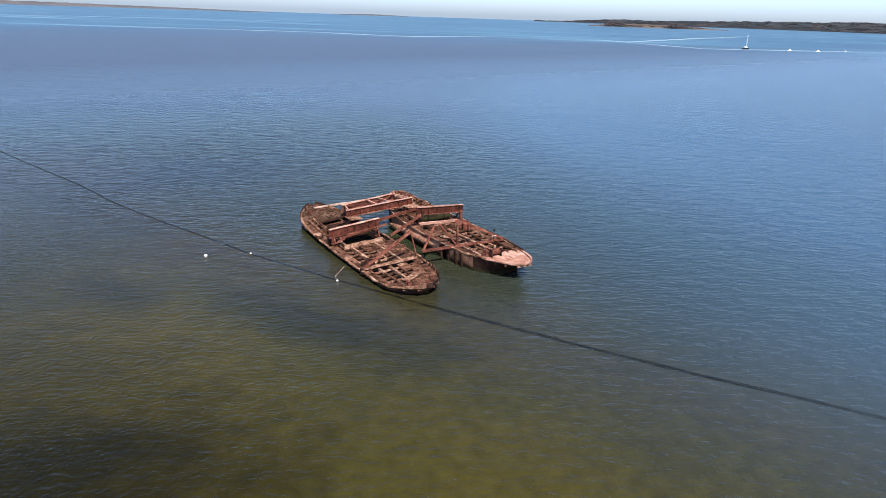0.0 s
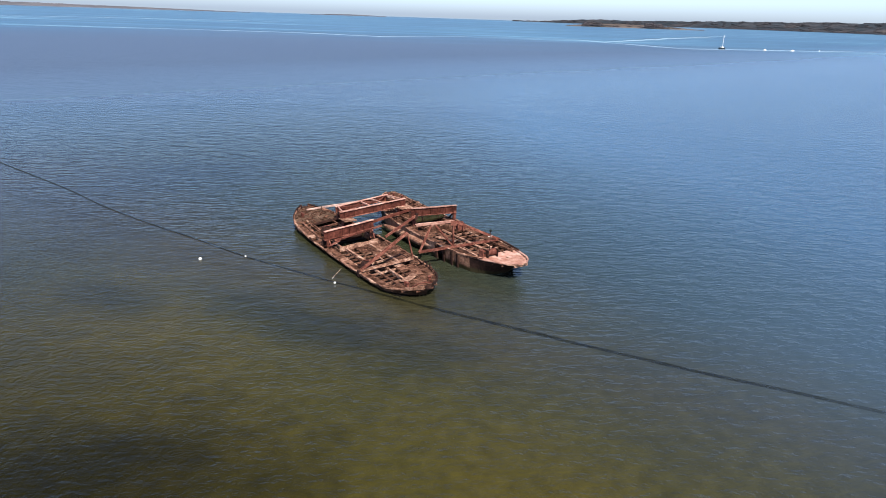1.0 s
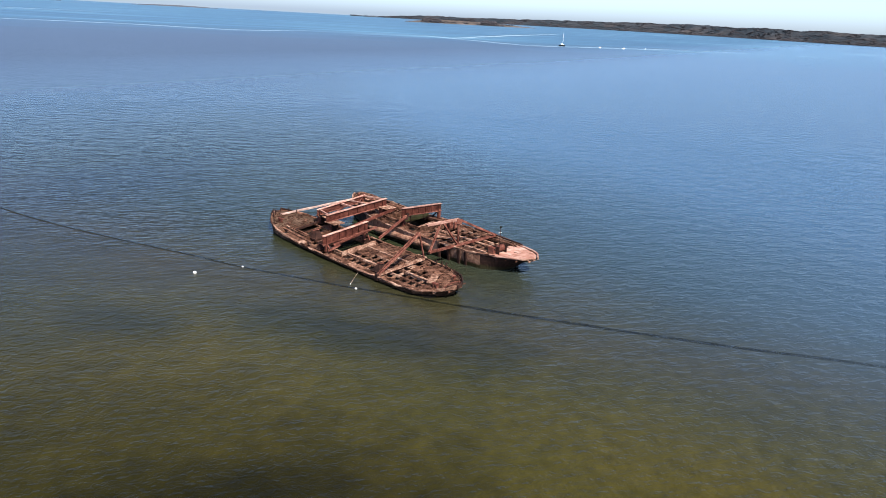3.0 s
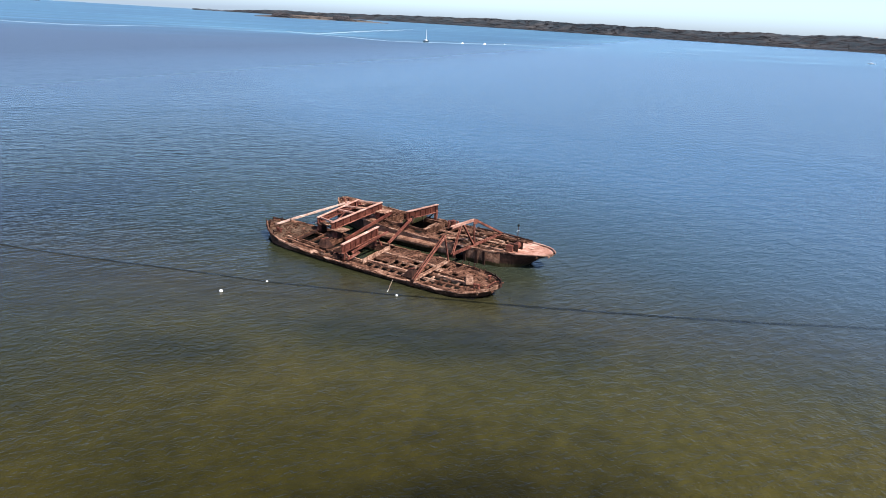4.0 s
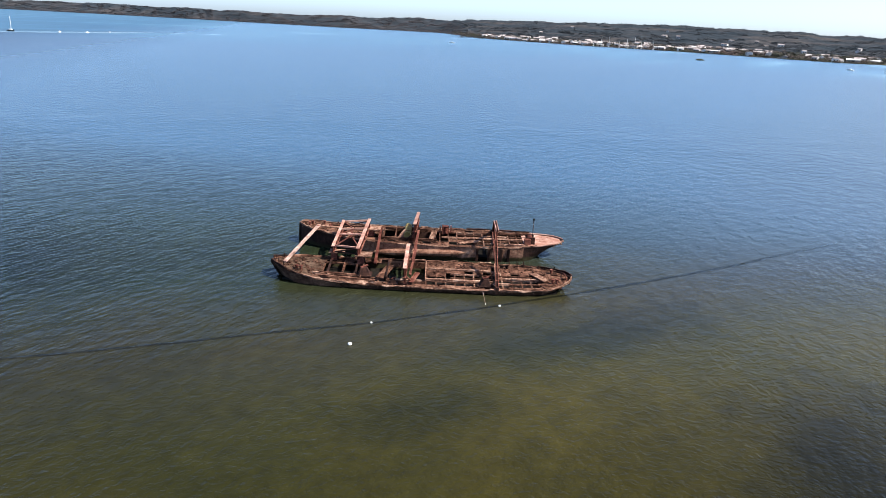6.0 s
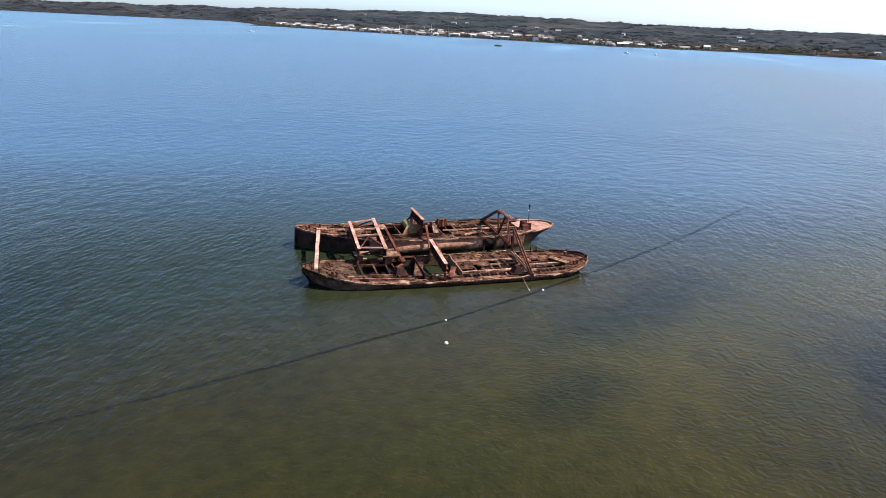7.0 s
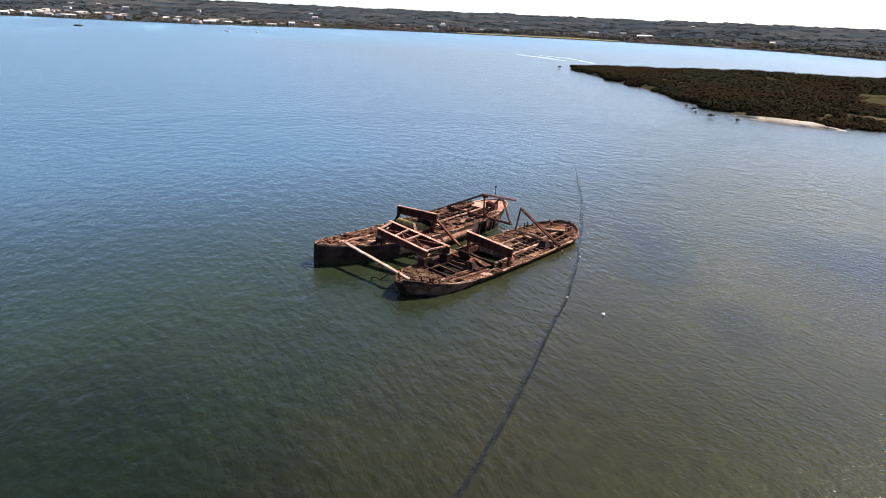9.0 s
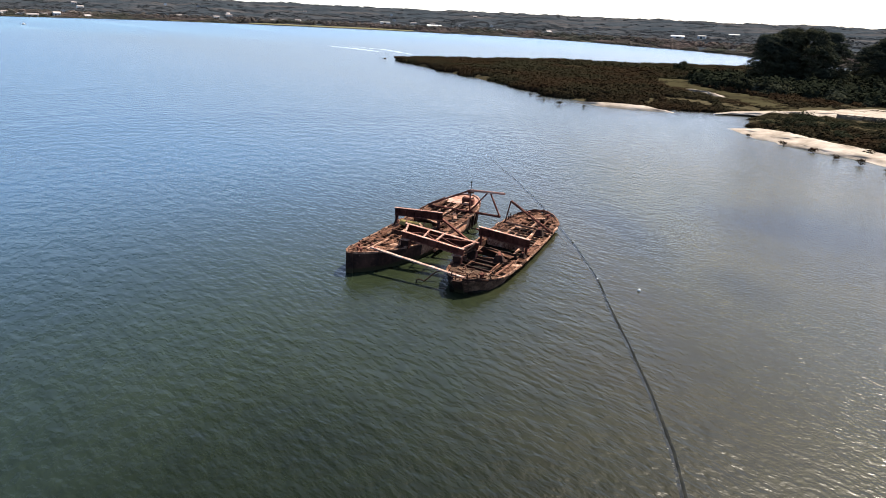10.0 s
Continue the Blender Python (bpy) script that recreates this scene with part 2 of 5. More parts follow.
WEED_WATER = weed_water_material()
RUST = weathered("red_rusted_steel", (0.022, 0.0075, 0.0055), (0.092, 0.030, 0.021), (0.26, 0.112, 0.079), 5.0, 1.0, 0.75, 0.012, pits=0.35)
# red rust with the shade on webs put into its colour
RUST_WEB = weathered("shade_dark_red_rust", (0.014, 0.005, 0.004), (0.052, 0.016, 0.011), (0.12, 0.042, 0.029), 4.0, 0.8, 0.85, 0.012, spec=0.05)
RUST_DARK = weathered("dark_rust", (0.006, 0.004, 0.003), (0.020, 0.009, 0.007), (0.055, 0.025, 0.016), 5.0, 1.0, 0.9, 0.02, spec=0.1)
DECK = weathered("rusted_deck_plate", (0.012, 0.0056, 0.0040), (0.062, 0.028, 0.0175), (0.215, 0.114, 0.076), 4.0, 0.9, 0.9, 0.04, vary=0.4, pits=0.75)
DECK_FLAT = weathered("silted_deck_plate", (0.018, 0.010, 0.0065), (0.055, 0.032, 0.021), (0.12, 0.078, 0.054), 3.0, 0.7, 0.9, 0.03, vary=0.25, pits=0.75)
# bleached deck; the pale tone also holds sunlight on gunwales and coaming
DECK_PALE = weathered("bleached_sunlit_deck", (0.03, 0.013, 0.009), (0.165, 0.085, 0.056), (0.40, 0.27, 0.20), 4.0, 1.0, 0.9, 0.03, pits=0.6)
# rusted plating darkened in colour for the hull sides that lie in shade
HULL = weathered("shaded_hull_plating", (0.005, 0.003, 0.0025), (0.018, 0.009, 0.007), (0.055, 0.026, 0.018), 3.0, 0.6, 0.85, 0.03, growth=True, spec=0.1)
HULL_BROWN = weathered("brown_hull_plating", (0.016, 0.0095, 0.007), (0.064, 0.035, 0.023), (0.18, 0.11, 0.076), 4.0, 0.9, 0.85, 0.04, pits=0.7)
# the same plating, redder and lightened for the sunlit inner side
HULL_SUNLIT = weathered("sunlit_red_hull_plating", (0.045, 0.020, 0.013), (0.19, 0.095, 0.062), (0.38, 0.235, 0.16), 2.6, 0.7, 0.8, 0.03, growth=True, pits=0.6)
# bleached rust, lightened further for sun on upper faces
RUST_TOP = weathered("sunlit_bleached_rust", (0.13, 0.055, 0.04), (0.31, 0.165, 0.125), (0.50, 0.34, 0.275), 3.0, 0.7, 0.8, 0.01)
FORE = weathered("flaking_pink_paint", (0.15, 0.058, 0.040), (0.27, 0.145, 0.107), (0.45, 0.33, 0.27), 2.0, 0.8, 0.8, 0.01, vary=0.06)
BLEACHED = weathered("bleached_timber", (0.12, 0.06, 0.045), (0.29, 0.19, 0.15), (0.50, 0.40, 0.345), 4.0, 1.2, 0.85, 0.02)
OLIVE = weathered("olive_painted_steel", (0.10, 0.070, 0.022), (0.25, 0.19, 0.065), (0.40, 0.32, 0.13), 3.0, 0.9, 0.7, 0.008)
# near black: the deep shade inside the holds, put into the colour
HOLD_SHADE = weathered("black_hold_shade", (0.0025, 0.002, 0.0015), (0.005, 0.004, 0.003), (0.012, 0.009, 0.006), 2.0, 0.6, 0.8, 0.02, spec=0.1)
WHITE = weathered("white_plastic", (0.50, 0.50, 0.47), (0.64, 0.64, 0.62), (0.74, 0.74, 0.73), 6.0, 2.0, 0.45, 0.003, vary=0.05)
PIPE = weathered("weedy_black_pipe", (0.004, 0.005, 0.005), (0.008, 0.009, 0.009), (0.02, 0.02, 0.016), 3.0, 0.8, 0.95, 0.02, spec=0.03)
SAND = weathered("pale_sand", (0.11, 0.09, 0.07), (0.235, 0.20, 0.165), (0.37, 0.325, 0.28), 0.5, 0.12, 0.95, 0.02, vary=0.0, spec=0.0)
MUD = weathered("marsh_ground", (0.018, 0.016, 0.010), (0.032, 0.027, 0.016), (0.06, 0.05, 0.03), 0.25, 0.03, 0.95, 0.05, vary=0.0, spec=0.0)
def hills_material():
    """Far wooded slopes: dark woods, brown scrub and a few paler fields, broken up by single crowns. Haze is mixed into
    the tones as blue-grey.
    """
    m, n, l, b = nodes_of("hazy_wooded_hills", 0.95, 0.0, 0.0)
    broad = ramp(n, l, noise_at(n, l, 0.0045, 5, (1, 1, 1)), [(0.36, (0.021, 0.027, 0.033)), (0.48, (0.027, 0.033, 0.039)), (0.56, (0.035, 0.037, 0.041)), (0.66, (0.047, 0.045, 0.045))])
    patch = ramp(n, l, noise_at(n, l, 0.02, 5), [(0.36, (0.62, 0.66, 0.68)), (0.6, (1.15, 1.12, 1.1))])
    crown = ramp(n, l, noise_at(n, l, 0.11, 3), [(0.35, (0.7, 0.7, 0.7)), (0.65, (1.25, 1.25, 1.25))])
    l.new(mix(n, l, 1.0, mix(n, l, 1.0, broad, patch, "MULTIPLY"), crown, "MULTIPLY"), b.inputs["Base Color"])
    bp = n.new("ShaderNodeBump")
    bp.inputs["Strength"].default_value, bp.inputs["Distance"].default_value = 0.5, 3.0
    l.new(noise_at(n, l, 0.09, 4), bp.inputs["Height"])
    l.new(bp.outputs[0], b.inputs["Normal"])
    return m


HILLS = hills_material()
LEAF = foliage_material("mangrove_leaf", (0.012, 0.012, 0.007), (0.016, 0.015, 0.009), (0.021, 0.019, 0.011), (1.2, 0.85, 0.85), 0.02)
BUSH = foliage_material("coastal_bush", (0.011, 0.013, 0.008), (0.014, 0.0165, 0.010), (0.018, 0.021, 0.013), (0.75, 0.72, 0.75), 0.03)
PINE = foliage_material("dark_conifer", (0.018, 0.022, 0.017), (0.027, 0.032, 0.023), (0.040, 0.045, 0.031), (1.3, 1.1, 0.85), 0.05)
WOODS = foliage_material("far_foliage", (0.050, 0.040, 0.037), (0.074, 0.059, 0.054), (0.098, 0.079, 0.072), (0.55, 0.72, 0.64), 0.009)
# far land and hill woods: distance haze is put into the base colours
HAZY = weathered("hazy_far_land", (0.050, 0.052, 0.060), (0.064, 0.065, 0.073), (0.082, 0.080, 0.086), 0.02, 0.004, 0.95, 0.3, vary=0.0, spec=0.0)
HILL_WOODS = foliage_material("hazy_hill_foliage", (0.032, 0.036, 0.041), (0.041, 0.045, 0.050), (0.052, 0.055, 0.059), (0.85, 0.92, 0.95), 0.004)
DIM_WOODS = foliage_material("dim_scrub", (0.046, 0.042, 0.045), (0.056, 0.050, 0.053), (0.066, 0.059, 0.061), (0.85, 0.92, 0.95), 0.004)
ISLE = weathered("island_ground", (0.045, 0.038, 0.034), (0.075, 0.062, 0.054), (0.12, 0.102, 0.088), 0.03, 0.008, 0.95, 0.1, vary=0.0, spec=0.0)
BARK = weathered("bark", (0.04, 0.03, 0.022), (0.09, 0.07, 0.05), (0.15, 0.12, 0.09), 2.0, 0.5, 0.9, 0.03)
WALL = weathered("pale_house_wall", (0.22, 0.21, 0.19), (0.38, 0.37, 0.35), (0.58, 0.57, 0.55), 0.6, 0.1, 0.8, 0.01, vary=0.6)
ROOF = weathered("house_roof", (0.10, 0.085, 0.08), (0.22, 0.19, 0.18), (0.40, 0.37, 0.35), 0.4, 0.06, 0.7, 0.02, vary=0.6)
FIELD = weathered("pale_grass_field", (0.06, 0.06, 0.033), (0.095, 0.09, 0.05), (0.15, 0.138, 0.08), 0.3, 0.05, 0.95, 0.05, vary=0.0, spec=0.0)
MEADOW = weathered("dull_meadow", (0.016, 0.014, 0.009), (0.027, 0.024, 0.013), (0.046, 0.041, 0.023), 0.35, 0.06, 0.95, 0.05, vary=0.0, spec=0.0)
GLASS = weathered("dark_window", (0.012, 0.014, 0.016), (0.02, 0.024, 0.028), (0.03, 0.034, 0.04), 1.0, 0.2, 0.15, 0.001)


# ---- mesh helpers ----
ORIGIN = {}
W = Matrix.Translation((-11.0, 74.0, 0)) @ Matrix(((0.535, 0.845, 0, 0), (-0.845, 0.535, 0, 0), (0, 0, 1, 0), (0, 0, 0, 1)))


def thing(name, label, category, at=(0, 0, 0), frame_of=W, group="", kind=""):
    """An empty at the thing's base, in the frame of the wreck unless told otherwise."""
    o = new(name)
    o.empty_display_size = 0.3
    o.matrix_basis = frame_of @ Matrix.Translation(at)
    ORIGIN[o.name] = Vector(at)
    return tagged(o, label, category, group, kind)


def link_mesh(name, bm, material, smooth=False):
    bmesh.ops.recalc_face_normals(bm, faces=bm.faces)
    me = bpy.data.meshes.new(name)
    bm.to_mesh(me)
    bm.free()
    me.materials.append(material)
    if smooth:
        for p in me.polygons:
            p.use_smooth = True
    return new(name, me)


def part(name, bm, material, parent, label="", smooth=False):
    """One mesh under a thing or a part, drawn in the thing's frame."""
    o = ORIGIN[parent.name]
    bmesh.ops.translate(bm, verts=bm.verts, vec=-o)
    ob = link_mesh(name, bm, material, smooth)
    ob.parent = parent
    ORIGIN[ob.name] = o
    return tagged(ob, label)


def solo(name, bm, material, label, category, at=(0, 0, 0), frame_of=W, group="", kind="", smooth=False):
    bmesh.ops.translate(bm, verts=bm.verts, vec=-Vector(at))
    ob = link_mesh(name, bm, material, smooth)
    ob.matrix_basis = frame_of @ Matrix.Translation(at)
    return tagged(ob, label, category, group, kind)


def beam(bm, a, b, w, h, wear=0.0, up=(0, 0, 1), cuts=1):
    """A bar of w by h from a to b; wear bends its edges a little."""
    a, b = Vector(a), Vector(b)
    d = (b - a).normalized()
    side = d.cross(Vector(up))
    if side.length < 1e-4:
        side = d.cross(Vector((0, 1, 0)))
    side.normalize()
    top = side.cross(d)
    rings = []
    for i in range(cuts + 1):
        p = a.lerp(b, i / cuts)
        ring = []
        for s, t in ((-1, -1), (1, -1), (1, 1), (-1, 1)):
            j = Vector([random.uniform(-wear, wear) for _ in range(3)]) if wear else Vector()
            ring.append(bm.verts.new(p + side * s * w / 2 + top * t * h / 2 + j))
        rings.append(ring)
    for r, q in zip(rings, rings[1:]):
        for i in range(4):
            bm.faces.new((r[i], r[(i + 1) % 4], q[(i + 1) % 4], q[i]))
    bm.faces.new(rings[0][::-1])
    bm.faces.new(rings[-1])


def bar(a, b, w, h, wear=0.0, up=(0, 0, 1), cuts=1, bevel=0.0):
    bm = bmesh.new()
    beam(bm, a, b, w, h, wear, up, cuts)
    if bevel:
        bmesh.ops.bevel(bm, geom=bm.edges[:], offset=bevel, segments=1, affect="EDGES")
    return bm


def channel(a, b, w, h, t=0.05):
    """A channel section, open below."""
    bm = bmesh.new()
    a, b = Vector(a), Vector(b)
    d = (b - a).normalized()
    side = d.cross(Vector((0, 0, 1)))
    side = side.normalized() if side.length > 1e-3 else Vector((1, 0, 0))
    top = side.cross(d)
    beam(bm, a + top * (h - t) / 2, b + top * (h - t) / 2, w, t, 0.008, cuts=4)
    for s in (-1, 1):
        o = side * s * (w - t) / 2 - top * t / 2
        beam(bm, a + o, b + o, t, h - t, 0.008, cuts=4)
    return bm


def tube(points, radius, sides=10, cap=True, wobble=0.0):
    bm = bmesh.new()
    rings = []
    pts = [Vector(p) for p in points]
    for i, p in enumerate(pts):
        d = (pts[min(i + 1, len(pts) - 1)] - pts[max(i - 1, 0)]).normalized()
        side = d.cross(Vector((0, 0, 1)))
        side = side.normalized() if side.length > 1e-3 else Vector((1, 0, 0))
        top = side.cross(d)
        r = radius(i / (len(pts) - 1)) if callable(radius) else radius
        rings.append([bm.verts.new(p + (side * math.cos(k * 2 * math.pi / sides) + top * math.sin(k * 2 * math.pi / sides)) * r * (1 + random.uniform(-wobble, wobble))) for k in range(sides)])
    for r, q in zip(rings, rings[1:]):
        for k in range(sides):
            bm.faces.new((r[k], r[(k + 1) % sides], q[(k + 1) % sides], q[k]))
    if cap:
        bm.faces.new(rings[0][::-1])
        bm.faces.new(rings[-1])
    return bm


def ball(r, squash=1.0, sub=2):
    bm = bmesh.new()
    bmesh.ops.create_icosphere(bm, subdivisions=sub, radius=r)
    bmesh.ops.scale(bm, verts=bm.verts, vec=(1, 1, squash))
    return bm


def tuft_shapes(count, leaves, size, seed, up=0.12):
    """Domed tufts of small leaf clumps, each a bent four-sided leaf, to be laid out many times."""
    rng = np.random.default_rng(seed)
    shapes = []
    for _ in range(count):
        vs, fs = [], []
        for k in range(leaves):
            az, el = rng.uniform(0, 6.283), math.asin(rng.uniform(-0.25, 1.0))
            r = rng.uniform(0.55, 1.0)
            c = np.array([math.cos(az) * math.cos(el), math.sin(az) * math.cos(el), math.sin(el)]) * r
            n = c / np.linalg.norm(c) + np.array([0, 0, up]) + rng.normal(0, 0.35, 3)
            n /= np.linalg.norm(n)
            a = np.cross(n, rng.normal(0, 1, 3))
            a /= np.linalg.norm(a)
            d = np.cross(n, a)
            s = size * rng.uniform(0.6, 1.4)
            base = len(vs)
            vs += [c - a * s, c + d * s * 0.8 - n * s * 0.3, c + a * s, c - d * s * 0.8 - n * s * 0.3]
            fs += [[base, base + 1, base + 2], [base, base + 2, base + 3]]
        shapes.append((np.array(vs), np.array(fs)))
    return shapes


LUMPS = tuft_shapes(9, 22, 0.42, 3)
SCRUB = tuft_shapes(9, 44, 0.22, 5, 0.6)
FINE = tuft_shapes(7, 104, 0.125, 6, 0.7)
FAR_LUMPS = tuft_shapes(9, 28, 0.32, 4, 1.6)


def foliage(name, places, material, label, category, kind="stuff", shapes=LUMPS):
    """One mesh of many crowns: places are (x, y, z, radius, height)."""
    vs, fs, base = [], [], 0
    rng = random.Random(len(places))
    for x, y, z, r, h in places:
        v, f = shapes[rng.randrange(len(shapes))]
        a = rng.uniform(0, 6.28)
        c, s = math.cos(a), math.sin(a)
        p = np.empty_like(v)
        p[:, 0] = x + r * (v[:, 0] * c - v[:, 1] * s)
        p[:, 1] = y + r * (v[:, 0] * s + v[:, 1] * c)
        p[:, 2] = z + h * (0.25 + 0.75 * v[:, 2])
        vs.append(p)
        fs.append(f + base)
        base += len(v)
    me = bpy.data.meshes.new(name)
    me.from_pydata(np.concatenate(vs).tolist(), [], np.concatenate(fs).tolist())
    me.materials.append(material)
    return tagged(new(name, me), label, category, "", kind)


# ---- sea, coast and hills ----
def sea():
    bm = bmesh.new()
    rings = []
    for r in (0, 60, 200, 700, 2000, 6500):
        rings.append([bm.verts.new((-20 + r * math.cos(k * math.pi / 32), 60 + r * math.sin(k * math.pi / 32), 0)) for k in range(64)] if r else [bm.verts.new((-20, 60, 0))])
    for k in range(64):
        bm.faces.new((rings[0][0], rings[1][k], rings[1][(k + 1) % 64]))
        for r, q in zip(rings[1:], rings[2:]):
            bm.faces.new((r[k], q[k], q[(k + 1) % 64], r[(k + 1) % 64]))
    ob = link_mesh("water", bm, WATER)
    tagged(ob, "rippled blue bay water, olive brown over shallow seabed", "water", "", "structure")


sea()

EYE_MID = Vector((-40, 60, 0))


def polar(az, r, z=0.0):
    return Vector((EYE_MID.x + r * math.sin(radians(az)), EYE_MID.y + r * math.cos(radians(az)), z))


COAST_AZ = (7, 15, 25, 33, 41, 50, 58, 60.3, 62, 66, 70, 76, 82, 88, 93, 100, 106, 112, 120, 127, 133, 139, 145, 152, 160, 168)
COAST_R = (4500, 4350, 4200, 3900, 3300, 2850, 2750, 1950, 1760, 1600, 1470, 1430, 1310, 1240, 1280, 1350, 1350, 1300, 1240, 1190, 1090, 930, 800, 620, 480, 420)
RIDGE_AZ = (7, 12, 22, 33, 41, 50, 58, 66, 76, 84, 93, 105, 115, 130, 145, 168)
RIDGE_EL = (-0.25, 0.02, 0.25, 0.5, 0.45, 0.55, 0.65, 0.9, 1.05, 0.95, 0.8, 0.8, 0.8, 0.78, 0.75, 0.75)


def shore_r(az):
    return float(np.interp(az, COAST_AZ, COAST_R)) + 18 * noise.noise(Vector((az * 0.9, 0, 0))) + 7 * noise.noise(Vector((az * 4, 3, 0)))


def land_height(az, r):
    rs = shore_r(az)
    ridge = max(3500.0, min(rs + 350, 4650.0))
    top = 23 + math.tan(radians(float(np.interp(az, RIDGE_AZ, RIDGE_EL)))) * ridge - 9
    t = min(1.0, max(0.0, (r - rs) / (ridge - rs)))
    h = 0.3 + 1.5 * min(1, t * 20) + max(top - 2, 0.5) * (t * t * (3 - 2 * t)) ** 1.2
    return h + (8 * noise.noise(Vector((az * 0.35, r * 0.0012, 5))) * t + 5 * t * noise.noise(Vector((az * 1.6, r * 0.004, 1))))


def coast(name, az0, az1, step, label):
    bm = bmesh.new()
    rows = []
    n = int((az1 - az0) / step)
    for i in range(n + 1):
        az = az0 + (az1 - az0) * i / n
        rs = shore_r(az)
        row = [bm.verts.new(polar(az, rs - 6, -0.6))]
        for k in range(34):
            r = rs + (4800 - rs) * (k / 33) ** 1.7
            q = polar(az, r)
            rough = min(1, k / 8) * (4 * noise.noise(Vector((q.x * 0.012, q.y * 0.012, 3))) + 2 * noise.noise(Vector((q.x * 0.04, q.y * 0.04, 8))))
            row.append(bm.verts.new(polar(az, r, land_height(az, r) + rough)))
        row.append(bm.verts.new(polar(az, 4850, -1)))
        rows.append(row)
    for a, b in zip(rows, rows[1:]):
        for k in range(len(a) - 1):
            bm.faces.new((a[k], a[k + 1], b[k + 1], b[k]))
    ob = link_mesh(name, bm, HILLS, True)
    return tagged(ob, label, "coast", "", "structure")


coast("ground_coast", 7, 168, 0.22, "low wooded hills behind a dark scrubby shoreline")


def far_strip(name, az0, az1, r, tops, label, material=None):
    """A low far coast: tops are heights spread evenly from az0 to az1."""
    bm = bmesh.new()
    rows = []
    n = 90
    for i in range(n + 1):
        az = az0 + (az1 - az0) * i / n
        h = float(np.interp(i / n, np.linspace(0, 1, len(tops)), tops))
        j = 0.93 + 0.14 * random.random()
        rows.append([bm.verts.new(polar(az, r, -1)), bm.verts.new(polar(az, r + 10, 0.35 * h * j)), bm.verts.new(polar(az, r + 60, h * j)), bm.verts.new(polar(az, r + 160, h * 0.6)), bm.verts.new(polar(az, r + 200, -1))])
    for a, b in zip(rows, rows[1:]):
        for k in range(4):
            bm.faces.new((a[k], a[k + 1], b[k + 1], b[k]))
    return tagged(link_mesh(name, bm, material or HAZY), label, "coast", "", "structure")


far_strip("ground_far_coast", -42, -13.5, 4500, (26, 23, 25, 20, 18, 14, 11, 6, 2), "distant low coastline on the horizon, haze in its grey colour")
far_strip("ground_far_island", -9, -3, 4650, (2, 6, 8, 6, 2), "faint low strip of land on the horizon")
far_strip("ground_island", 11.6, 22.0, 2620, (1.5, 7, 11, 12, 11, 9, 8, 4, 1.0), "low scrubby island with a pale rocky edge", ISLE)


def woods_on_coast():
    rng = random.Random(11)
    near, far, hill = [], [], []
    for _ in range(15000):
        az = rng.uniform(59, 167)
        rs = shore_r(az)
        d = 14 + 1000 * rng.random() ** 1.9
        if noise.noise(Vector((az * 0.8, d * 0.012, 9))) < -0.2 or (108 < az < 122 and d < 85):
            continue
        p = polar(az, rs + d)
        s = rng.uniform(0.55, 1.5)
        if d < 260:
            near.append((p.x, p.y, land_height(az, rs + d) - 0.8, 4.6 * s, (2.6 + 4.4 * min(1, d / 90)) * s))
        elif noise.noise(Vector((az * 0.5, d * 0.006, 21))) > -0.1:
            hill.append((p.x, p.y, land_height(az, rs + d) - 1.2, 8.0 * s, 4.6 * s))
    for _ in range(3800):
        az = rng.uniform(59, 167)
        r = rng.choice((1900, 2300, 2700, 3100, 3500, 3500)) + rng.uniform(-160, 60) + 120 * noise.noise(Vector((az * 0.3, 6, 1)))
        if noise.noise(Vector((az * 0.9, 2, 17))) < -0.25:
            continue
        p = polar(az, r)
        s = rng.uniform(0.5, 1.4)
        hill.append((p.x, p.y, land_height(az, r) - 1.5, 10 * s, 4.4 * s))
    for _ in range(5200):
        az = rng.uniform(8, 60)
        rs = shore_r(az)
        d = 10 + 700 * rng.random() ** 1.6
        p = polar(az, rs + d)
        s = rng.uniform(0.6, 1.4)
        far.append((p.x, p.y, land_height(az, rs + d) - 0.8, 9 * s, 2.8 * s))
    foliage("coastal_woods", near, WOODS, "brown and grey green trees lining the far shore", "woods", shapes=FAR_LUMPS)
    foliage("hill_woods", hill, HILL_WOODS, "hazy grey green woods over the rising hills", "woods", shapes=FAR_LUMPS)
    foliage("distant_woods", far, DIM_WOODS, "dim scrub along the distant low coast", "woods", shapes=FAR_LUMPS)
    isle = []
    for _ in range(420):
        az = rng.choice((rng.gauss(13.6, 0.35), rng.gauss(14.8, 0.7), rng.gauss(18.3, 0.35), rng.uniform(12.6, 20.2)))
        p = polar(az, 2625 + 60 * rng.random())
        tall = 11 if 13.0 < az < 14.4 or 17.7 < az < 18.9 else 4
        isle.append((p.x, p.y, 3.0, rng.uniform(4, 9), tall * rng.uniform(0.7, 1.5)))
    foliage("island_trees", isle, DIM_WOODS, "dark clumps of trees on the low island", "trees", shapes=FAR_LUMPS)


woods_on_coast()


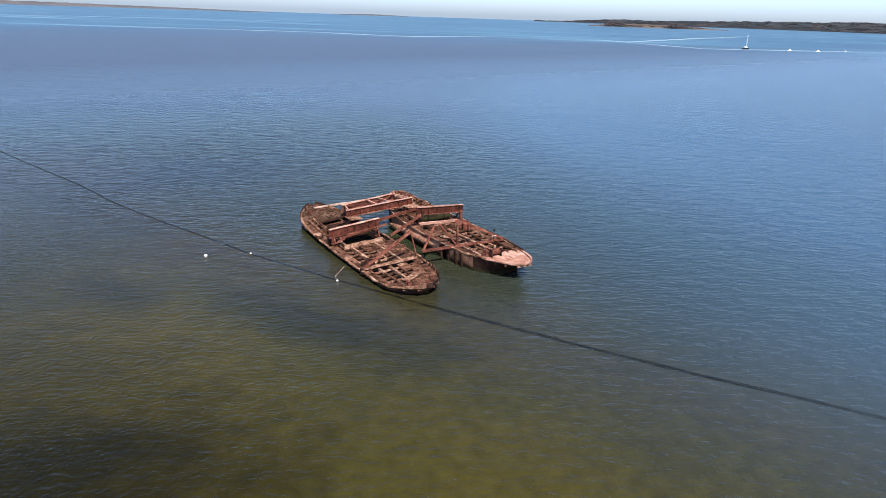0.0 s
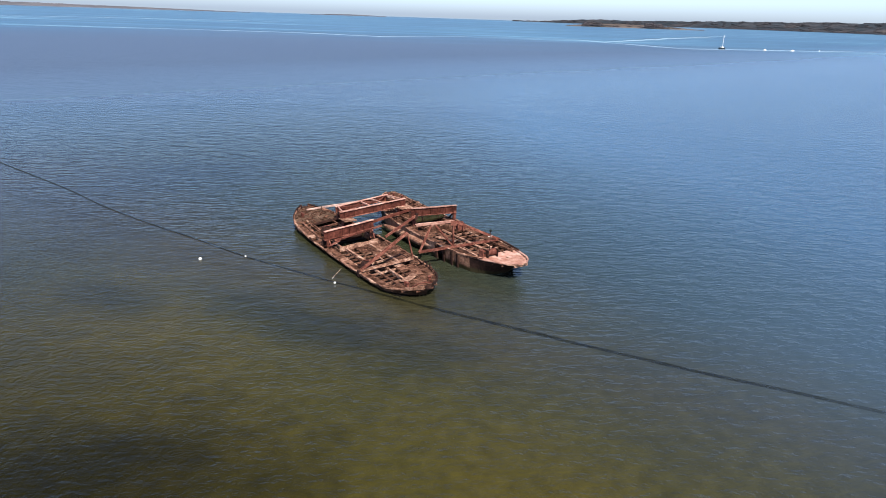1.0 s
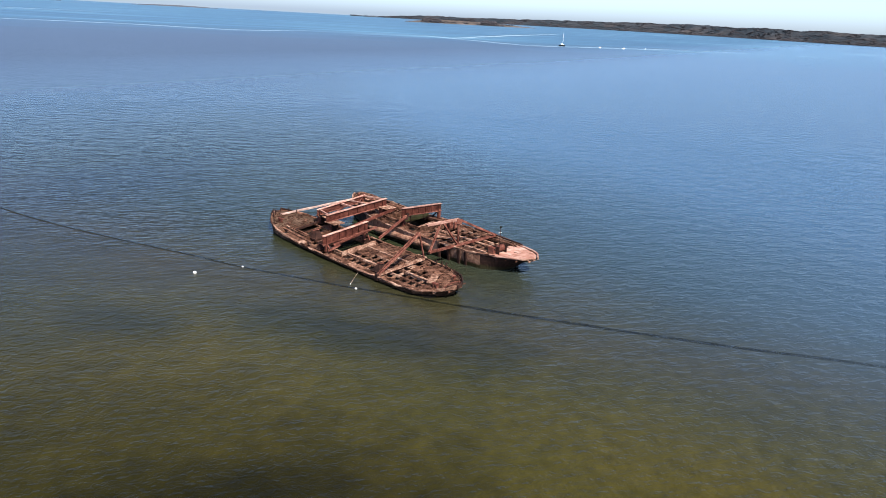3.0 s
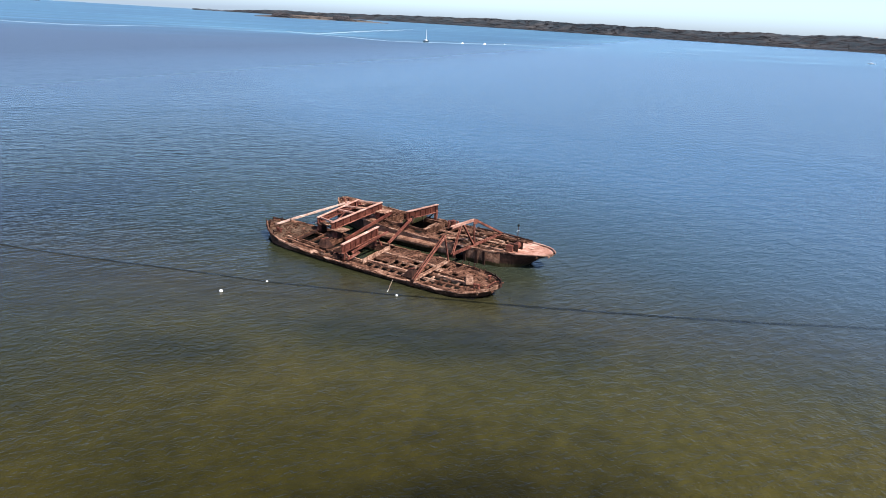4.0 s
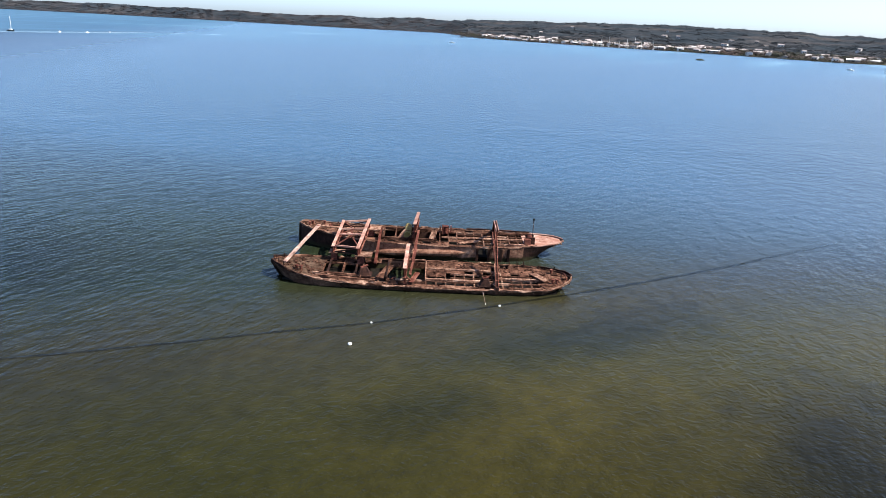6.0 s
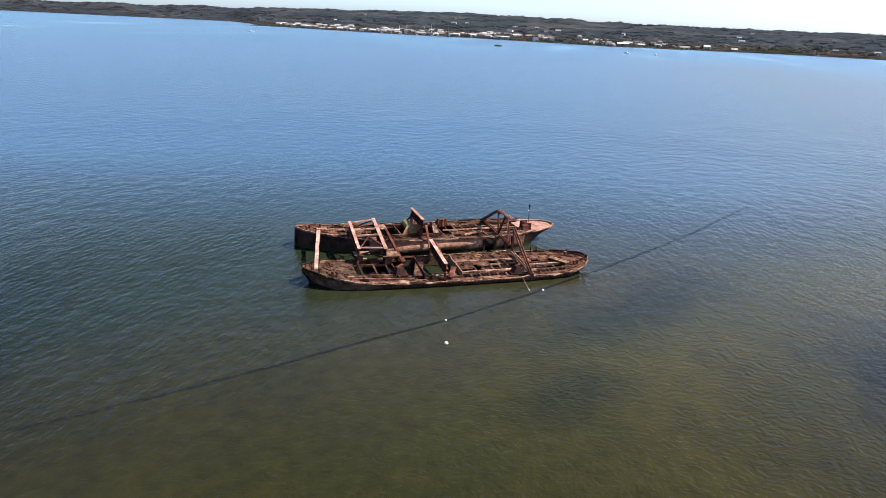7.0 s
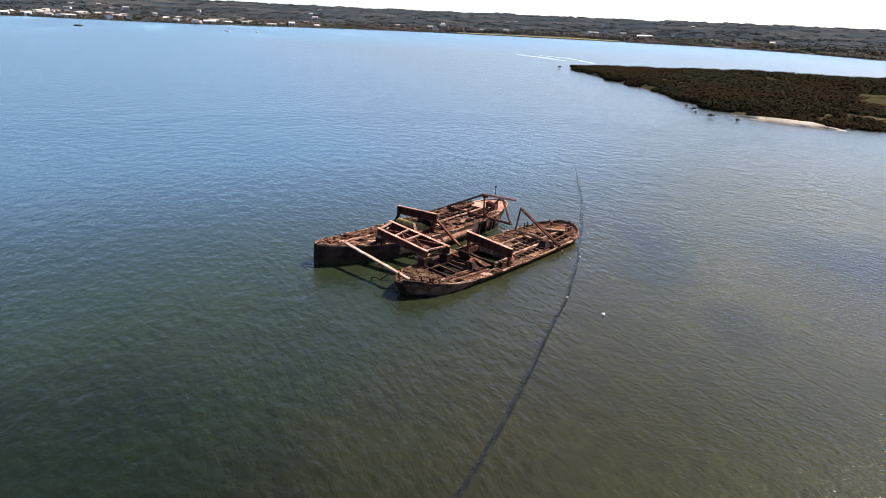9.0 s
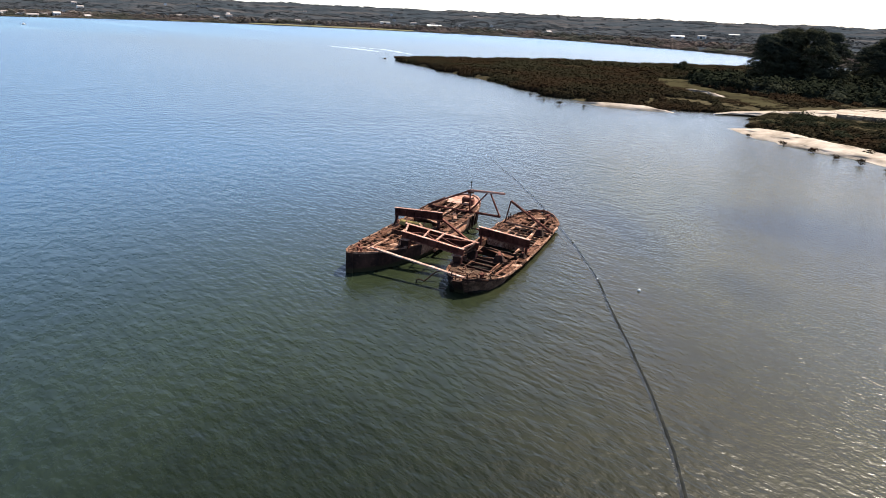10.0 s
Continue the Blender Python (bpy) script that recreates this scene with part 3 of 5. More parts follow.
def fields():
    for az0, az1, d0, d1 in ((108.5, 121.5, 8, 70), (84, 98.5, 6, 10), (99, 107.5, 6, 16), (122.5, 131, 7, 12), (134, 141, 8, 10)):
        bm = bmesh.new()
        prev = None
        for k in range(40):
            az = az0 + (az1 - az0) * k / 39
            row = []
            for d in np.linspace(d0, d1 * (0.5 + 0.5 * math.sin(math.pi * (k + 2) / 43)) + d0, 5):
                r = shore_r(az) + float(d)
                row.append(bm.verts.new(polar(az, r, max(land_height(az, r), land_height(az, r + 8)) + 0.7)))
            if prev:
                for i in range(4):
                    bm.faces.new((prev[i], prev[i + 1], row[i + 1], row[i]))
            prev = row
        tagged(link_mesh("ground_field", bm, FIELD), "pale grassy field along the far shore", "field", "", "structure")


fields()


def slicks():
    """Calm streaks lying on the open bay."""
    for pts, wide in ((((16, 856), (173, 880), (190, 815), (238, 690), (333, 720), (454, 764), (579, 750), (787, 633)), 11), (((603, 1474), (353, 1090), (190, 815)), 16),
                      (((-420, 770), (-300, 794), (-160, 807), (-51, 765), (-13, 800), (40, 860)), 13), (((-900, 1004), (-588, 1332), (-444, 1419), (-276, 1531)), 22), (((445, -134), (405, -138), (365, -137)), 8), (((440, -150), (400, -158), (340, -146)), 5)):
        bm = bmesh.new()
        row = None
        for k in range(60):
            f = k / 59 * (len(pts) - 1)
            i = min(int(f), len(pts) - 2)
            p = Vector(pts[i]).lerp(Vector(pts[i + 1]), f - i)
            d = (Vector(pts[i + 1]) - Vector(pts[i])).normalized()
            half = 0.6 * wide * (0.25 + 0.75 * math.sin(math.pi * k / 59)) * (0.6 + 0.5 * noise.noise(Vector((k * 0.35, wide, 0))))
            off = 3 * noise.noise(Vector((k * 0.2, 4, wide)))
            n = Vector((-d.y, d.x))
            new_row = [bm.verts.new((*(p + n * (off + s * half)), 0.006)) for s in (-1, 1)]
            if row:
                bm.faces.new((row[0], row[1], new_row[1], new_row[0]))
            row = new_row
        tagged(link_mesh("water_slick", bm, CALM), "calm pale streak on the rippled bay", "water", "", "structure")


slicks()


def house(az, d, turn, w, dep, h, roof_h, rng, shed=False):
    r = shore_r(az) + d
    p = polar(az, r, land_height(az, r) - 0.4)
    m = Matrix.Translation(p) @ Matrix.Rotation(turn, 4, "Z")
    t = thing("shed" if shed else "house", "large pale metal shed on the far shore" if shed else "small pale house with a pitched roof on the far shore", "shed" if shed else "house", (0, 0, 0), m, "buildings of the shore town")
    bm = bmesh.new()
    beam(bm, (-w / 2, 0, h / 2), (w / 2, 0, h / 2), dep, h)
    for s in (-1, 1):
        bm.faces.new([bm.verts.new(q) for q in ((s * w / 2, -dep / 2, h), (s * w / 2, dep / 2, h), (s * w / 2, 0, h + roof_h))])
    part("wall", bm, WALL, t)
    bm = bmesh.new()
    for s in (-1, 1):
        vs = [Vector((x, s * y, z)) for x, y, z in ((-w / 2 - 0.5, dep / 2 + 0.5, h - 0.25), (w / 2 + 0.5, dep / 2 + 0.5, h - 0.25), (w / 2 + 0.5, 0, h + roof_h), (-w / 2 - 0.5, 0, h + roof_h))]
        up = [bm.verts.new(q + Vector((0, 0, 0.25))) for q in vs]
        lo = [bm.verts.new(q) for q in vs]
        bm.faces.new(up)
        bm.faces.new(lo[::-1])
        for i in range(4):
            bm.faces.new((up[i], lo[i], lo[(i + 1) % 4], up[(i + 1) % 4]))
    part("roof", bm, WALL if shed else ROOF, t)
    for k in range(2 if not shed else 1):
        x = (-0.25 + 0.5 * k) * w if not shed else 0
        part("window" if not shed else "doorway", bar((x - 0.12 * w, -dep / 2 - 0.04, 0.5 * h), (x + 0.12 * w, -dep / 2 - 0.04, 0.5 * h), 0.1, 0.4 * h if not shed else 0.7 * h), GLASS, t)


def town():
    rng = random.Random(21)
    for k in range(190):
        az = rng.uniform(61.5, 83.5) if k < 120 else rng.uniform(84, 98) if k < 150 else rng.uniform(56, 140)
        house(az, (16 + 300 * rng.random() ** 1.4) if k < 150 else rng.uniform(250, 1300), radians(-az) + rng.choice((0, 0.3, -0.4, 1.57)), rng.uniform(8, 17), rng.uniform(7, 10), rng.uniform(3, 6), rng.uniform(1.5, 2.6), rng)
    for az, d, wd in ((66.3, 34, 22), (67.2, 40, 26), (68.9, 48, 18), (70.9, 36, 24), (72.8, 30, 16), (73.8, 44, 22), (75.4, 34, 20), (77.0, 40, 16), (79.6, 34, 18), (88.9, 36, 26), (90.2, 44, 30), (91.6, 60, 18), (123.5, 420, 40), (128.6, 300, 30), (119.6, 500, 30), (142.8, 600, 36), (144.6, 640, 20), (147.0, 900, 26)):
        house(az, d, radians(-az) + rng.uniform(-0.5, 0.5), wd * rng.uniform(0.55, 0.9), 11, rng.uniform(3.5, 5.5), 1.6, rng, True)


def town_trees():
    """Dark garden trees and bushes between the houses and along the water."""
    rng = random.Random(27)
    dark, brown = [], []
    for _ in range(1500):
        az = rng.uniform(60.5, 99)
        d = 5 + 330 * rng.random() ** 1.5
        if noise.noise(Vector((az * 1.7, d * 0.02, 4))) < -0.12:
            continue
        r = shore_r(az) + d
        p = polar(az, r)
        s = rng.uniform(0.5, 1.5)
        (dark if rng.random() < 0.55 else brown).append((p.x, p.y, land_height(az, r) - 0.6, 4.2 * s, (2.6 + 2.6 * min(1, d / 80)) * s))
    foliage("town_trees", dark, PINE, "dark green garden trees between the shore houses", "trees", shapes=FAR_LUMPS)
    foliage("town_bushes", brown, WOODS, "bare brown trees between the shore houses", "trees", shapes=FAR_LUMPS)


town()
town_trees()


def yacht(x, y, turn, length, mast, label, group=""):
    m = Matrix.Translation((x, y, 0)) @ Matrix.Rotation(turn, 4, "Z")
    t = thing("sailing_yacht" if mast else "motor_boat", label, "boat", (0, 0, 0), m, group)
    bm = bmesh.new()
    rows = []
    for i in range(9):
        f = i / 8
        wd = length * 0.16 * (1 - (2 * max(f - 0.35, 0) / 1.3) ** 2) * (0.8 + 0.2 * min(1, f * 4))
        zt = 0.09 * length + 0.04 * length * f * f
        rows.append([bm.verts.new((length * (f - 0.5), s * wd, z)) for s, z in ((-1, zt), (-0.8, -0.3), (0.8, -0.3), (1, zt))])
    for a, c in zip(rows, rows[1:]):
        for k in range(4):
            bm.faces.new((a[k], a[(k + 1) % 4], c[(k + 1) % 4], c[k]))
    bm.faces.new(rows[0])
    bm.faces.new(rows[-1][::-1])
    part("hull", bm, WHITE if not mast else PIPE, t)
    z = 0.1 * length
    part("cabin", bar((-0.15 * length, 0, z + 0.3), (0.2 * length, 0, z + 0.35), 0.2 * length, 0.9 if not mast else 0.6, 0, bevel=0.12), WHITE, t, "white cabin")
    if mast:
        part("mast", tube([(0.05 * length, 0, z), (0.05 * length, 0, mast)], 0.16, 8), WHITE, t, "pale mast")
        part("boom", tube([(0.05 * length, 0, z + 1.4), (-0.38 * length, 0, z + 1.3)], 0.14, 8), WHITE, t)
    else:
        part("windscreen", bar((0.2 * length, -0.09 * length, z + 0.5), (0.2 * length, 0.09 * length, z + 0.5), 0.1, 0.6), GLASS, t)


yacht(292, 729, 0.5, 9.5, 13.0, "moored sailing yacht with a dark hull and tall bare mast")
for x, y, a, s in ((330, 716, 0.3, 4.5), (358, 716, 0.2, 5), (399, 741, 0.9, 4), (816, 70, 1.0, 8), (806, 36, 0.4, 7), (885, 612, 2.0, 9)):
    yacht(x, y, a, s, 0, "small white motor boat lying on the bay", "moored motor boats")
for k, az in enumerate((70.4, 71.0, 71.6, 72.4, 73.0, 73.6, 74.1, 75.0)):
    q = polar(az, shore_r(az) - 14)
    yacht(q.x, q.y, 0.3 * k, 10, 13 + 5 * (k % 3), "yacht berthed at the far shore with a bare mast", "berthed yachts")


def islet():
    bm = bmesh.new()
    bmesh.ops.create_icosphere(bm, subdivisions=4, radius=1)
    for v in bm.verts:
        v.co *= 1 + 0.18 * noise.noise(v.co * 2.2)
        v.co = Vector((v.co.x * 15, v.co.y * 5, v.co.z * 1.7))
    ob = link_mesh("rock_islet", bm, PINE, True)
    ob.matrix_basis = pose(832, 230, -0.1, 0, 0, 15)
    tagged(ob, "low dark rocky islet in the bay", "islet", "", "structure")


islet()


# ---- headland with mangroves ----
SPIT_NEAR = ((284, -97), (225, -82), (166, -67), (131, -58), (98, -47), (79, -49), (68, -54), (56, -66), (47, -76), (41, -64), (33, -43), (20, -37), (9, -33), (0, -31), (-8, -29), (-30, -25), (-60, -30))
SPIT_FAR = ((286, -104), (292, -128), (288, -160), (280, -190), (268, -220), (255, -255), (240, -300), (225, -340), (205, -390), (180, -430), (150, -460), (110, -480), (70, -490), (30, -490), (-10, -480), (-50, -470), (-90, -450))


def spit_point(i, t):
    """Across the headland: i along it from the tip, t from its near shore to its far one."""
    n = len(SPIT_NEAR) - 1
    k = min(int(i * n), n - 1)
    f = i * n - k
    a = Vector(SPIT_NEAR[k]).lerp(Vector(SPIT_NEAR[k + 1]), f)
    b = Vector(SPIT_FAR[k]).lerp(Vector(SPIT_FAR[k + 1]), f)
    return a.lerp(b, t)


def spit_height(t):
    return -0.5 + 1.6 * min(1, t * 14) * min(1, (1 - t) * 14)


def headland():
    bm = bmesh.new()
    rows = []
    for i in range(97):
        row = []
        for k in range(33):
            p = spit_point(i / 96, (k / 32) ** 1.6)
            j = 1.6 * noise.noise(Vector((p.x * 0.06, p.y * 0.06, 0)))
            row.append(bm.verts.new((p.x + j, p.y + j, spit_height((k / 32) ** 1.6) + 0.25 * noise.noise(Vector((p.x * 0.05, p.y * 0.05, 2))))))
        rows.append(row)
    for a, b in zip(rows, rows[1:]):
        for k in range(32):
            bm.faces.new((a[k], a[k + 1], b[k + 1], b[k]))
    tagged(link_mesh("ground_headland", bm, MUD, True), "marshy brown headland reaching into the bay", "headland", "", "structure")


headland()


def beach(name, ring, label, lift=0.0):
    """A thin raised bank of sand over the headland's edge."""
    bm = bmesh.new()
    c = sum((Vector(p) for p in ring), Vector((0, 0))) / len(ring)
    out = [bm.verts.new((p[0], p[1], -0.12 + lift)) for p in ring]
    mid = [bm.verts.new((*(Vector(p).lerp(c, 0.22)), 0.45 + lift)) for p in ring]
    inn = [bm.verts.new((*(Vector(p).lerp(c, 0.6)), 0.95 + lift)) for p in ring]
    top = bm.verts.new((c.x, c.y, 1.1 + lift))
    n = len(ring)
    for i in range(n):
        j = (i + 1) % n
        bm.faces.new((out[i], out[j], mid[j], mid[i]))
        bm.faces.new((mid[i], mid[j], inn[j], inn[i]))
        bm.faces.new((inn[i], inn[j], top))
    bmesh.ops.subdivide_edges(bm, edges=bm.edges[:], cuts=3, use_grid_fill=True)
    for v in bm.verts:
        q = Vector((v.co.x * 0.16, v.co.y * 0.16, 7))
        v.co.x += 2.2 * noise.noise(q) + 1.0 * noise.noise(q * 3.1)
        v.co.y += 2.2 * noise.noise(q + Vector((9, 0, 0))) + 1.0 * noise.noise(q * 2.7)
    tagged(link_mesh(name, bm, SAND, True), label, "beach", "", "structure")


SANDS = (((37, -45), (30, -38.5), (21, -34.5), (8, -30), (-2, -28), (-16, -26), (-17, -36), (-4, -42), (8, -46), (18, -50), (27, -54), (34, -53)),
         ((54, -66), (47, -76), (40, -84), (34, -89), (26, -86), (18, -92), (6, -100), (-4, -120), (18, -150), (41, -146), (46, -121), (51, -104), (52, -90), (56, -76)),
         ((92, -46.6), (80, -47.5), (69, -52.2), (62, -58), (63, -59.5), (70, -54.2), (81, -49.6), (92, -48.4)),
         ((112, -124), (98, -117.5), (85, -110), (74, -104), (73, -106), (83, -112), (96, -120.5), (110, -127)))
beach("ground_beach", SANDS[0], "pale sandy beach at the water's edge")
beach("ground_sand_flat", SANDS[1], "open pale sandy ground behind the beach", 0.55)
beach("ground_sand_strip", SANDS[2], "narrow strip of pale sand below the mangroves")
beach("ground_sand_track", SANDS[3], "short pale sandy track among the scrub", 0.8)


CLEARING = ((150, -158), (114, -124), (96, -118), (83, -110), (66, -98), (58, -93), (52, -94), (50, -104), (58, -112), (69, -124), (84, -130), (100, -136), (120, -150), (140, -168))


def inside(p, ring):
    hit = False
    for (ax, ay), (bx, by) in zip(ring, ring[1:] + ring[:1]):
        if (ay > p.y) != (by > p.y) and p.x < (bx - ax) * (p.y - ay) / (by - ay) + ax:
            hit = not hit
    return hit


def mangroves():
    rng = random.Random(5)
    pl = []
    for _ in range(16000):
        i, t = rng.random() ** 1.1, rng.random() ** 1.5
        p = spit_point(i, 0.02 + 0.95 * t)
        if any(inside(p, s) for s in SANDS) and rng.random() < 0.9:
            continue
        if i < 0.03 and rng.random() < 0.5:
            continue
        if inside(p, CLEARING) and rng.random() < 0.6:
            continue
        # the scrub stays low on the shore side of the open ground
        inland = (p - Vector((-66, 118))).normalized()
        low = any(inside(p + inland * d, ring) for d in (7, 15, 24) for ring in (CLEARING, SANDS[1]))
        if noise.noise(Vector((p.x * 0.02, p.y * 0.035, 8))) > 0.42:
            continue
        s = rng.uniform(0.6, 1.35) * (0.8 if i < 0.15 else 1.0)
        tall = 1.0 + 1.2 * max(0, noise.noise(Vector((p.x * 0.012, p.y * 0.012, 4))) + 0.05) + (0.8 if i > 0.6 and t > 0.4 else 0)
        k = max(0.0, 1 - t * 8)
        p = p + k * 5.0 * Vector((noise.noise(Vector((p.x * 0.07, p.y * 0.07, 3))), noise.noise(Vector((p.x * 0.09, p.y * 0.09, 6)))))
        if k > 0.4 and noise.noise(Vector((p.x * 0.13, p.y * 0.13, 9))) > 0.22:
            continue
        pl.append((p.x, p.y, spit_height(0.02 + 0.95 * t) - 0.2, 1.6 * s * (1 + 0.9 * t), 0.7 * s if low else 1.45 * s * tall))
    foliage("mangroves", pl, LEAF, "dense low olive brown mangrove scrub on the headland", "mangroves", "stuff", SCRUB)


mangroves()


def behind_meadow(p):
    return p.y < -125 - max(0.0, 116 - p.x) * 0.2 and p.y < -124 - 1.15 * (p.x - 100)


def bushy(pl, x, y, z, r, h, rng):
    """A tree or bush as a few leaning lumps of unlike size."""
    for k in range(rng.choice((2, 3, 3, 4))):
        q = rng.uniform(0.45, 0.8)
        a = rng.uniform(0, 6.28)
        d = r * rng.uniform(0.2, 0.8)
        pl.append((x + d * math.cos(a), y + d * math.sin(a), z + h * rng.uniform(0.0, 0.35), r * q * rng.uniform(0.8, 1.5), h * q * rng.uniform(0.7, 1.1)))


def headland_trees():
    """Taller trees standing in clumps over the back of the headland."""
    rng = random.Random(8)
    pl = []
    count = 0
    while count < 950:
        p = Vector((rng.uniform(30, 190), rng.uniform(-270, -122)))
        if not behind_meadow(p) or inside(p, CLEARING) or any(inside(p, s) for s in SANDS) or (p.y < -165 and noise.noise(Vector((p.x * 0.016, p.y * 0.022, 12))) < -0.05):
            continue
        count += 1
        s = rng.uniform(0.5, 1.3)
        bushy(pl, p.x, p.y, 0.6, 3.8 * s, 6.2 * s, rng)
    foliage("headland_trees", pl, BUSH, "clumps of olive green trees behind the meadow", "trees", "stuff", SCRUB)
    pl = []
    count = 0
    while count < 190:
        p = Vector((rng.uniform(-40, 46), rng.uniform(-92, -30)))
        if any(inside(p, s) for s in SANDS) or p.y > -40 - 0.38 * p.x or p.x > 36:
            continue
        count += 1
        s = rng.uniform(0.5, 1.2)
        bushy(pl, p.x, p.y, 0.5, 2.6 * s, 2.6 * s, rng)
    foliage("beach_bushes", pl, BUSH, "dark rounded bushes between the beach and the sandy ground", "bushes", "stuff", FINE)


headland_trees()


def clearing():
    bm = bmesh.new()
    ring = CLEARING
    mid = [(Vector(ring[i]) + Vector(ring[-1 - i])) / 2 for i in range(7)]
    near = [bm.verts.new((ring[i][0] + 2.5 * noise.noise(Vector((*ring[i], 0))), ring[i][1], 1.3)) for i in range(7)]
    middle = [bm.verts.new((p.x, p.y, 1.5)) for p in mid]
    back = [bm.verts.new((ring[-1 - i][0], ring[-1 - i][1], 1.3)) for i in range(7)]
    for a, b in ((near, middle), (middle, back)):
        for k in range(6):
            bm.faces.new((a[k], a[k + 1], b[k + 1], b[k]))
    tagged(link_mesh("ground_clearing", bm, MEADOW), "dull olive grassy clearing among the mangroves", "clearing", "", "structure")


clearing()


def sapling(x, y, h, seed):
    rng = random.Random(seed)
    h *= 0.7
    t = thing("mangrove_sapling", "small dark mangrove standing in the shallows", "mangrove", (x, y, -0.2), Matrix(), "mangroves in the shallows")
    part("stem", tube([(x, y, -0.2), (x + 0.1, y, h * 0.4), (x + 0.15, y + 0.1, h * 0.8)], 0.06, 6), BARK, t)
    for k in range(3):
        v, f = SCRUB[rng.randrange(len(SCRUB))]
        r = h * rng.uniform(0.3, 0.45)
        q = v * np.array([r * 1.5, r * 1.5, r]) + np.array([x + rng.uniform(-0.5, 0.5), y + rng.uniform(-0.5, 0.5), h * rng.uniform(0.25, 0.6)])
        bm = bmesh.new()
        vs = [bm.verts.new(p) for p in q]
        for tri in f:
            bm.faces.new([vs[i] for i in tri])
        part("leaf_clump", bm, LEAF, t)


for k, (x, y, h) in enumerate(((88, -36, 2.0), (80, -38, 1.6), (104, -42, 1.8), (112, -46, 1.4), (97, -38, 1.2), (14, -32, 1.8), (6, -29, 2.0), (0, -26, 1.6), (-6, -24, 2.2), (-12, -21, 1.2), (25, -36, 1.2), (283, -90, 2.5))):
    sapling(x, y, h, k)


def retaining_wall():
    t = thing("timber_wall", "low dark timber wall at the edge of the sand", "wall", (27, -96, 0.9), Matrix())
    a, b = Vector((31, -90, 0.8)), Vector((17, -96, 0.8))
    for k in range(8):
        q = a.lerp(b, k / 7)
        part("post", bar(q - Vector((0, 0, 0.4)), q + Vector((0, 0, 1.6)), 0.3, 0.3, 0.02, (0, 1, 0)), BARK, t)
    for k in range(4):
        z = Vector((0, 0, 0.25 + 0.36 * k))
        part("board", bar(a + z, b + z, 0.12, 0.33, 0.02, cuts=4), BARK, t)


retaining_wall()


def conifer(at, height, spread, seed):
    rng = random.Random(seed)
    t = thing("conifer_tree", "tall dark dense conifer with a broad rounded crown", "tree", at, Matrix(), "dark conifers on the headland")
    a = Vector(at)
    bm = tube([a + Vector((0.3 * math.sin(k), 0.2 * math.cos(2 * k), height * 0.8 * k / 6)) for k in range(7)], lambda f: 0.55 * (1 - 0.8 * f), 9)
    trunk = part("trunk", bm, BARK, t)
    for k in range(7):
        z, ang = height * (0.18 + 0.09 * k), k * 2.4
        q = a + Vector((0, 0, z))
        part("limb", tube([q, q + Vector((math.cos(ang), math.sin(ang), 0.5)) * spread * 0.3, q + Vector((math.cos(ang), math.sin(ang), 0.75)) * spread * 0.6], lambda f: 0.2 * (1 - 0.8 * f), 6), BARK, t)
    vs, fs, base = [], [], 0
    for _ in range(300):
        f = rng.random() ** 0.8
        rad = spread * (0.55 + 0.5 * math.sin(math.pi * min(1, 0.15 + 0.8 * f))) * (1 - 0.55 * f ** 3) * math.sqrt(rng.random())
        ang = rng.uniform(0, 6.28)
        r = rng.uniform(0.15, 0.27) * spread
        v, fc = FINE[rng.randrange(len(FINE))]
        p = v * np.array([r, r, r * rng.uniform(0.6, 0.9)]) + np.array([rad * math.cos(ang), rad * math.sin(ang), height * (0.12 + 0.84 * f)])
        vs.append(p)
        fs.append(fc + base)
        base += len(v)
    me = bpy.data.meshes.new("crown")
    me.from_pydata(np.concatenate(vs).tolist(), [], np.concatenate(fs).tolist())
    me.materials.append(PINE)
    c = new("crown", me)
    c.parent = t
    return t


def polar_at(x, y, az, r):
    return (x + r * math.sin(radians(az)), y + r * math.cos(radians(az)), 0.9)


for az, r, h, s, seed in ((149.8, 345, 24, 9, 1), (151.2, 350, 27, 10, 2), (152.6, 345, 27, 10, 3), (153.8, 360, 26, 9, 4), (150.6, 375, 25, 10, 5), (157.2, 390, 25, 10, 6), (158.8, 385, 26, 10, 7), (156.2, 420, 20, 8, 8)):
    conifer(polar_at(-66, 118.3, az, r), h * 0.93, s, seed)

def understory():
    """Dark shrubs round the feet of the conifers."""
    rng = random.Random(14)
    pl = []
    for _ in range(330):
        q = Vector(polar_at(-66, 118.3, rng.uniform(147.0, 161), rng.uniform(268, 400)))
        s = rng.uniform(0.6, 1.4)
        if not behind_meadow(q) or inside(q, CLEARING) or any(inside(q, ring) for ring in SANDS):
            continue
        bushy(pl, q.x, q.y, 0.6, 3.4 * s, 4.2 * s, rng)
    foliage("conifer_undergrowth", pl, PINE, "dark shrubs crowding round the feet of the conifers", "shrubs", "stuff", FINE)


understory()


def small_shed(x, y):
    t = thing("small_shed", "small white shed half hidden by the trees", "shed", (x, y, 0.8), Matrix.Identity(4))
    part("wall", bar((x - 3, y, 2.2), (x + 3, y, 2.2), 3.5, 3.0), WALL, t)
    part("roof", bar((x - 3.3, y, 3.85), (x + 3.3, y, 3.95), 4.2, 0.25), WHITE, t, "white metal roof")


small_shed(104, -221)

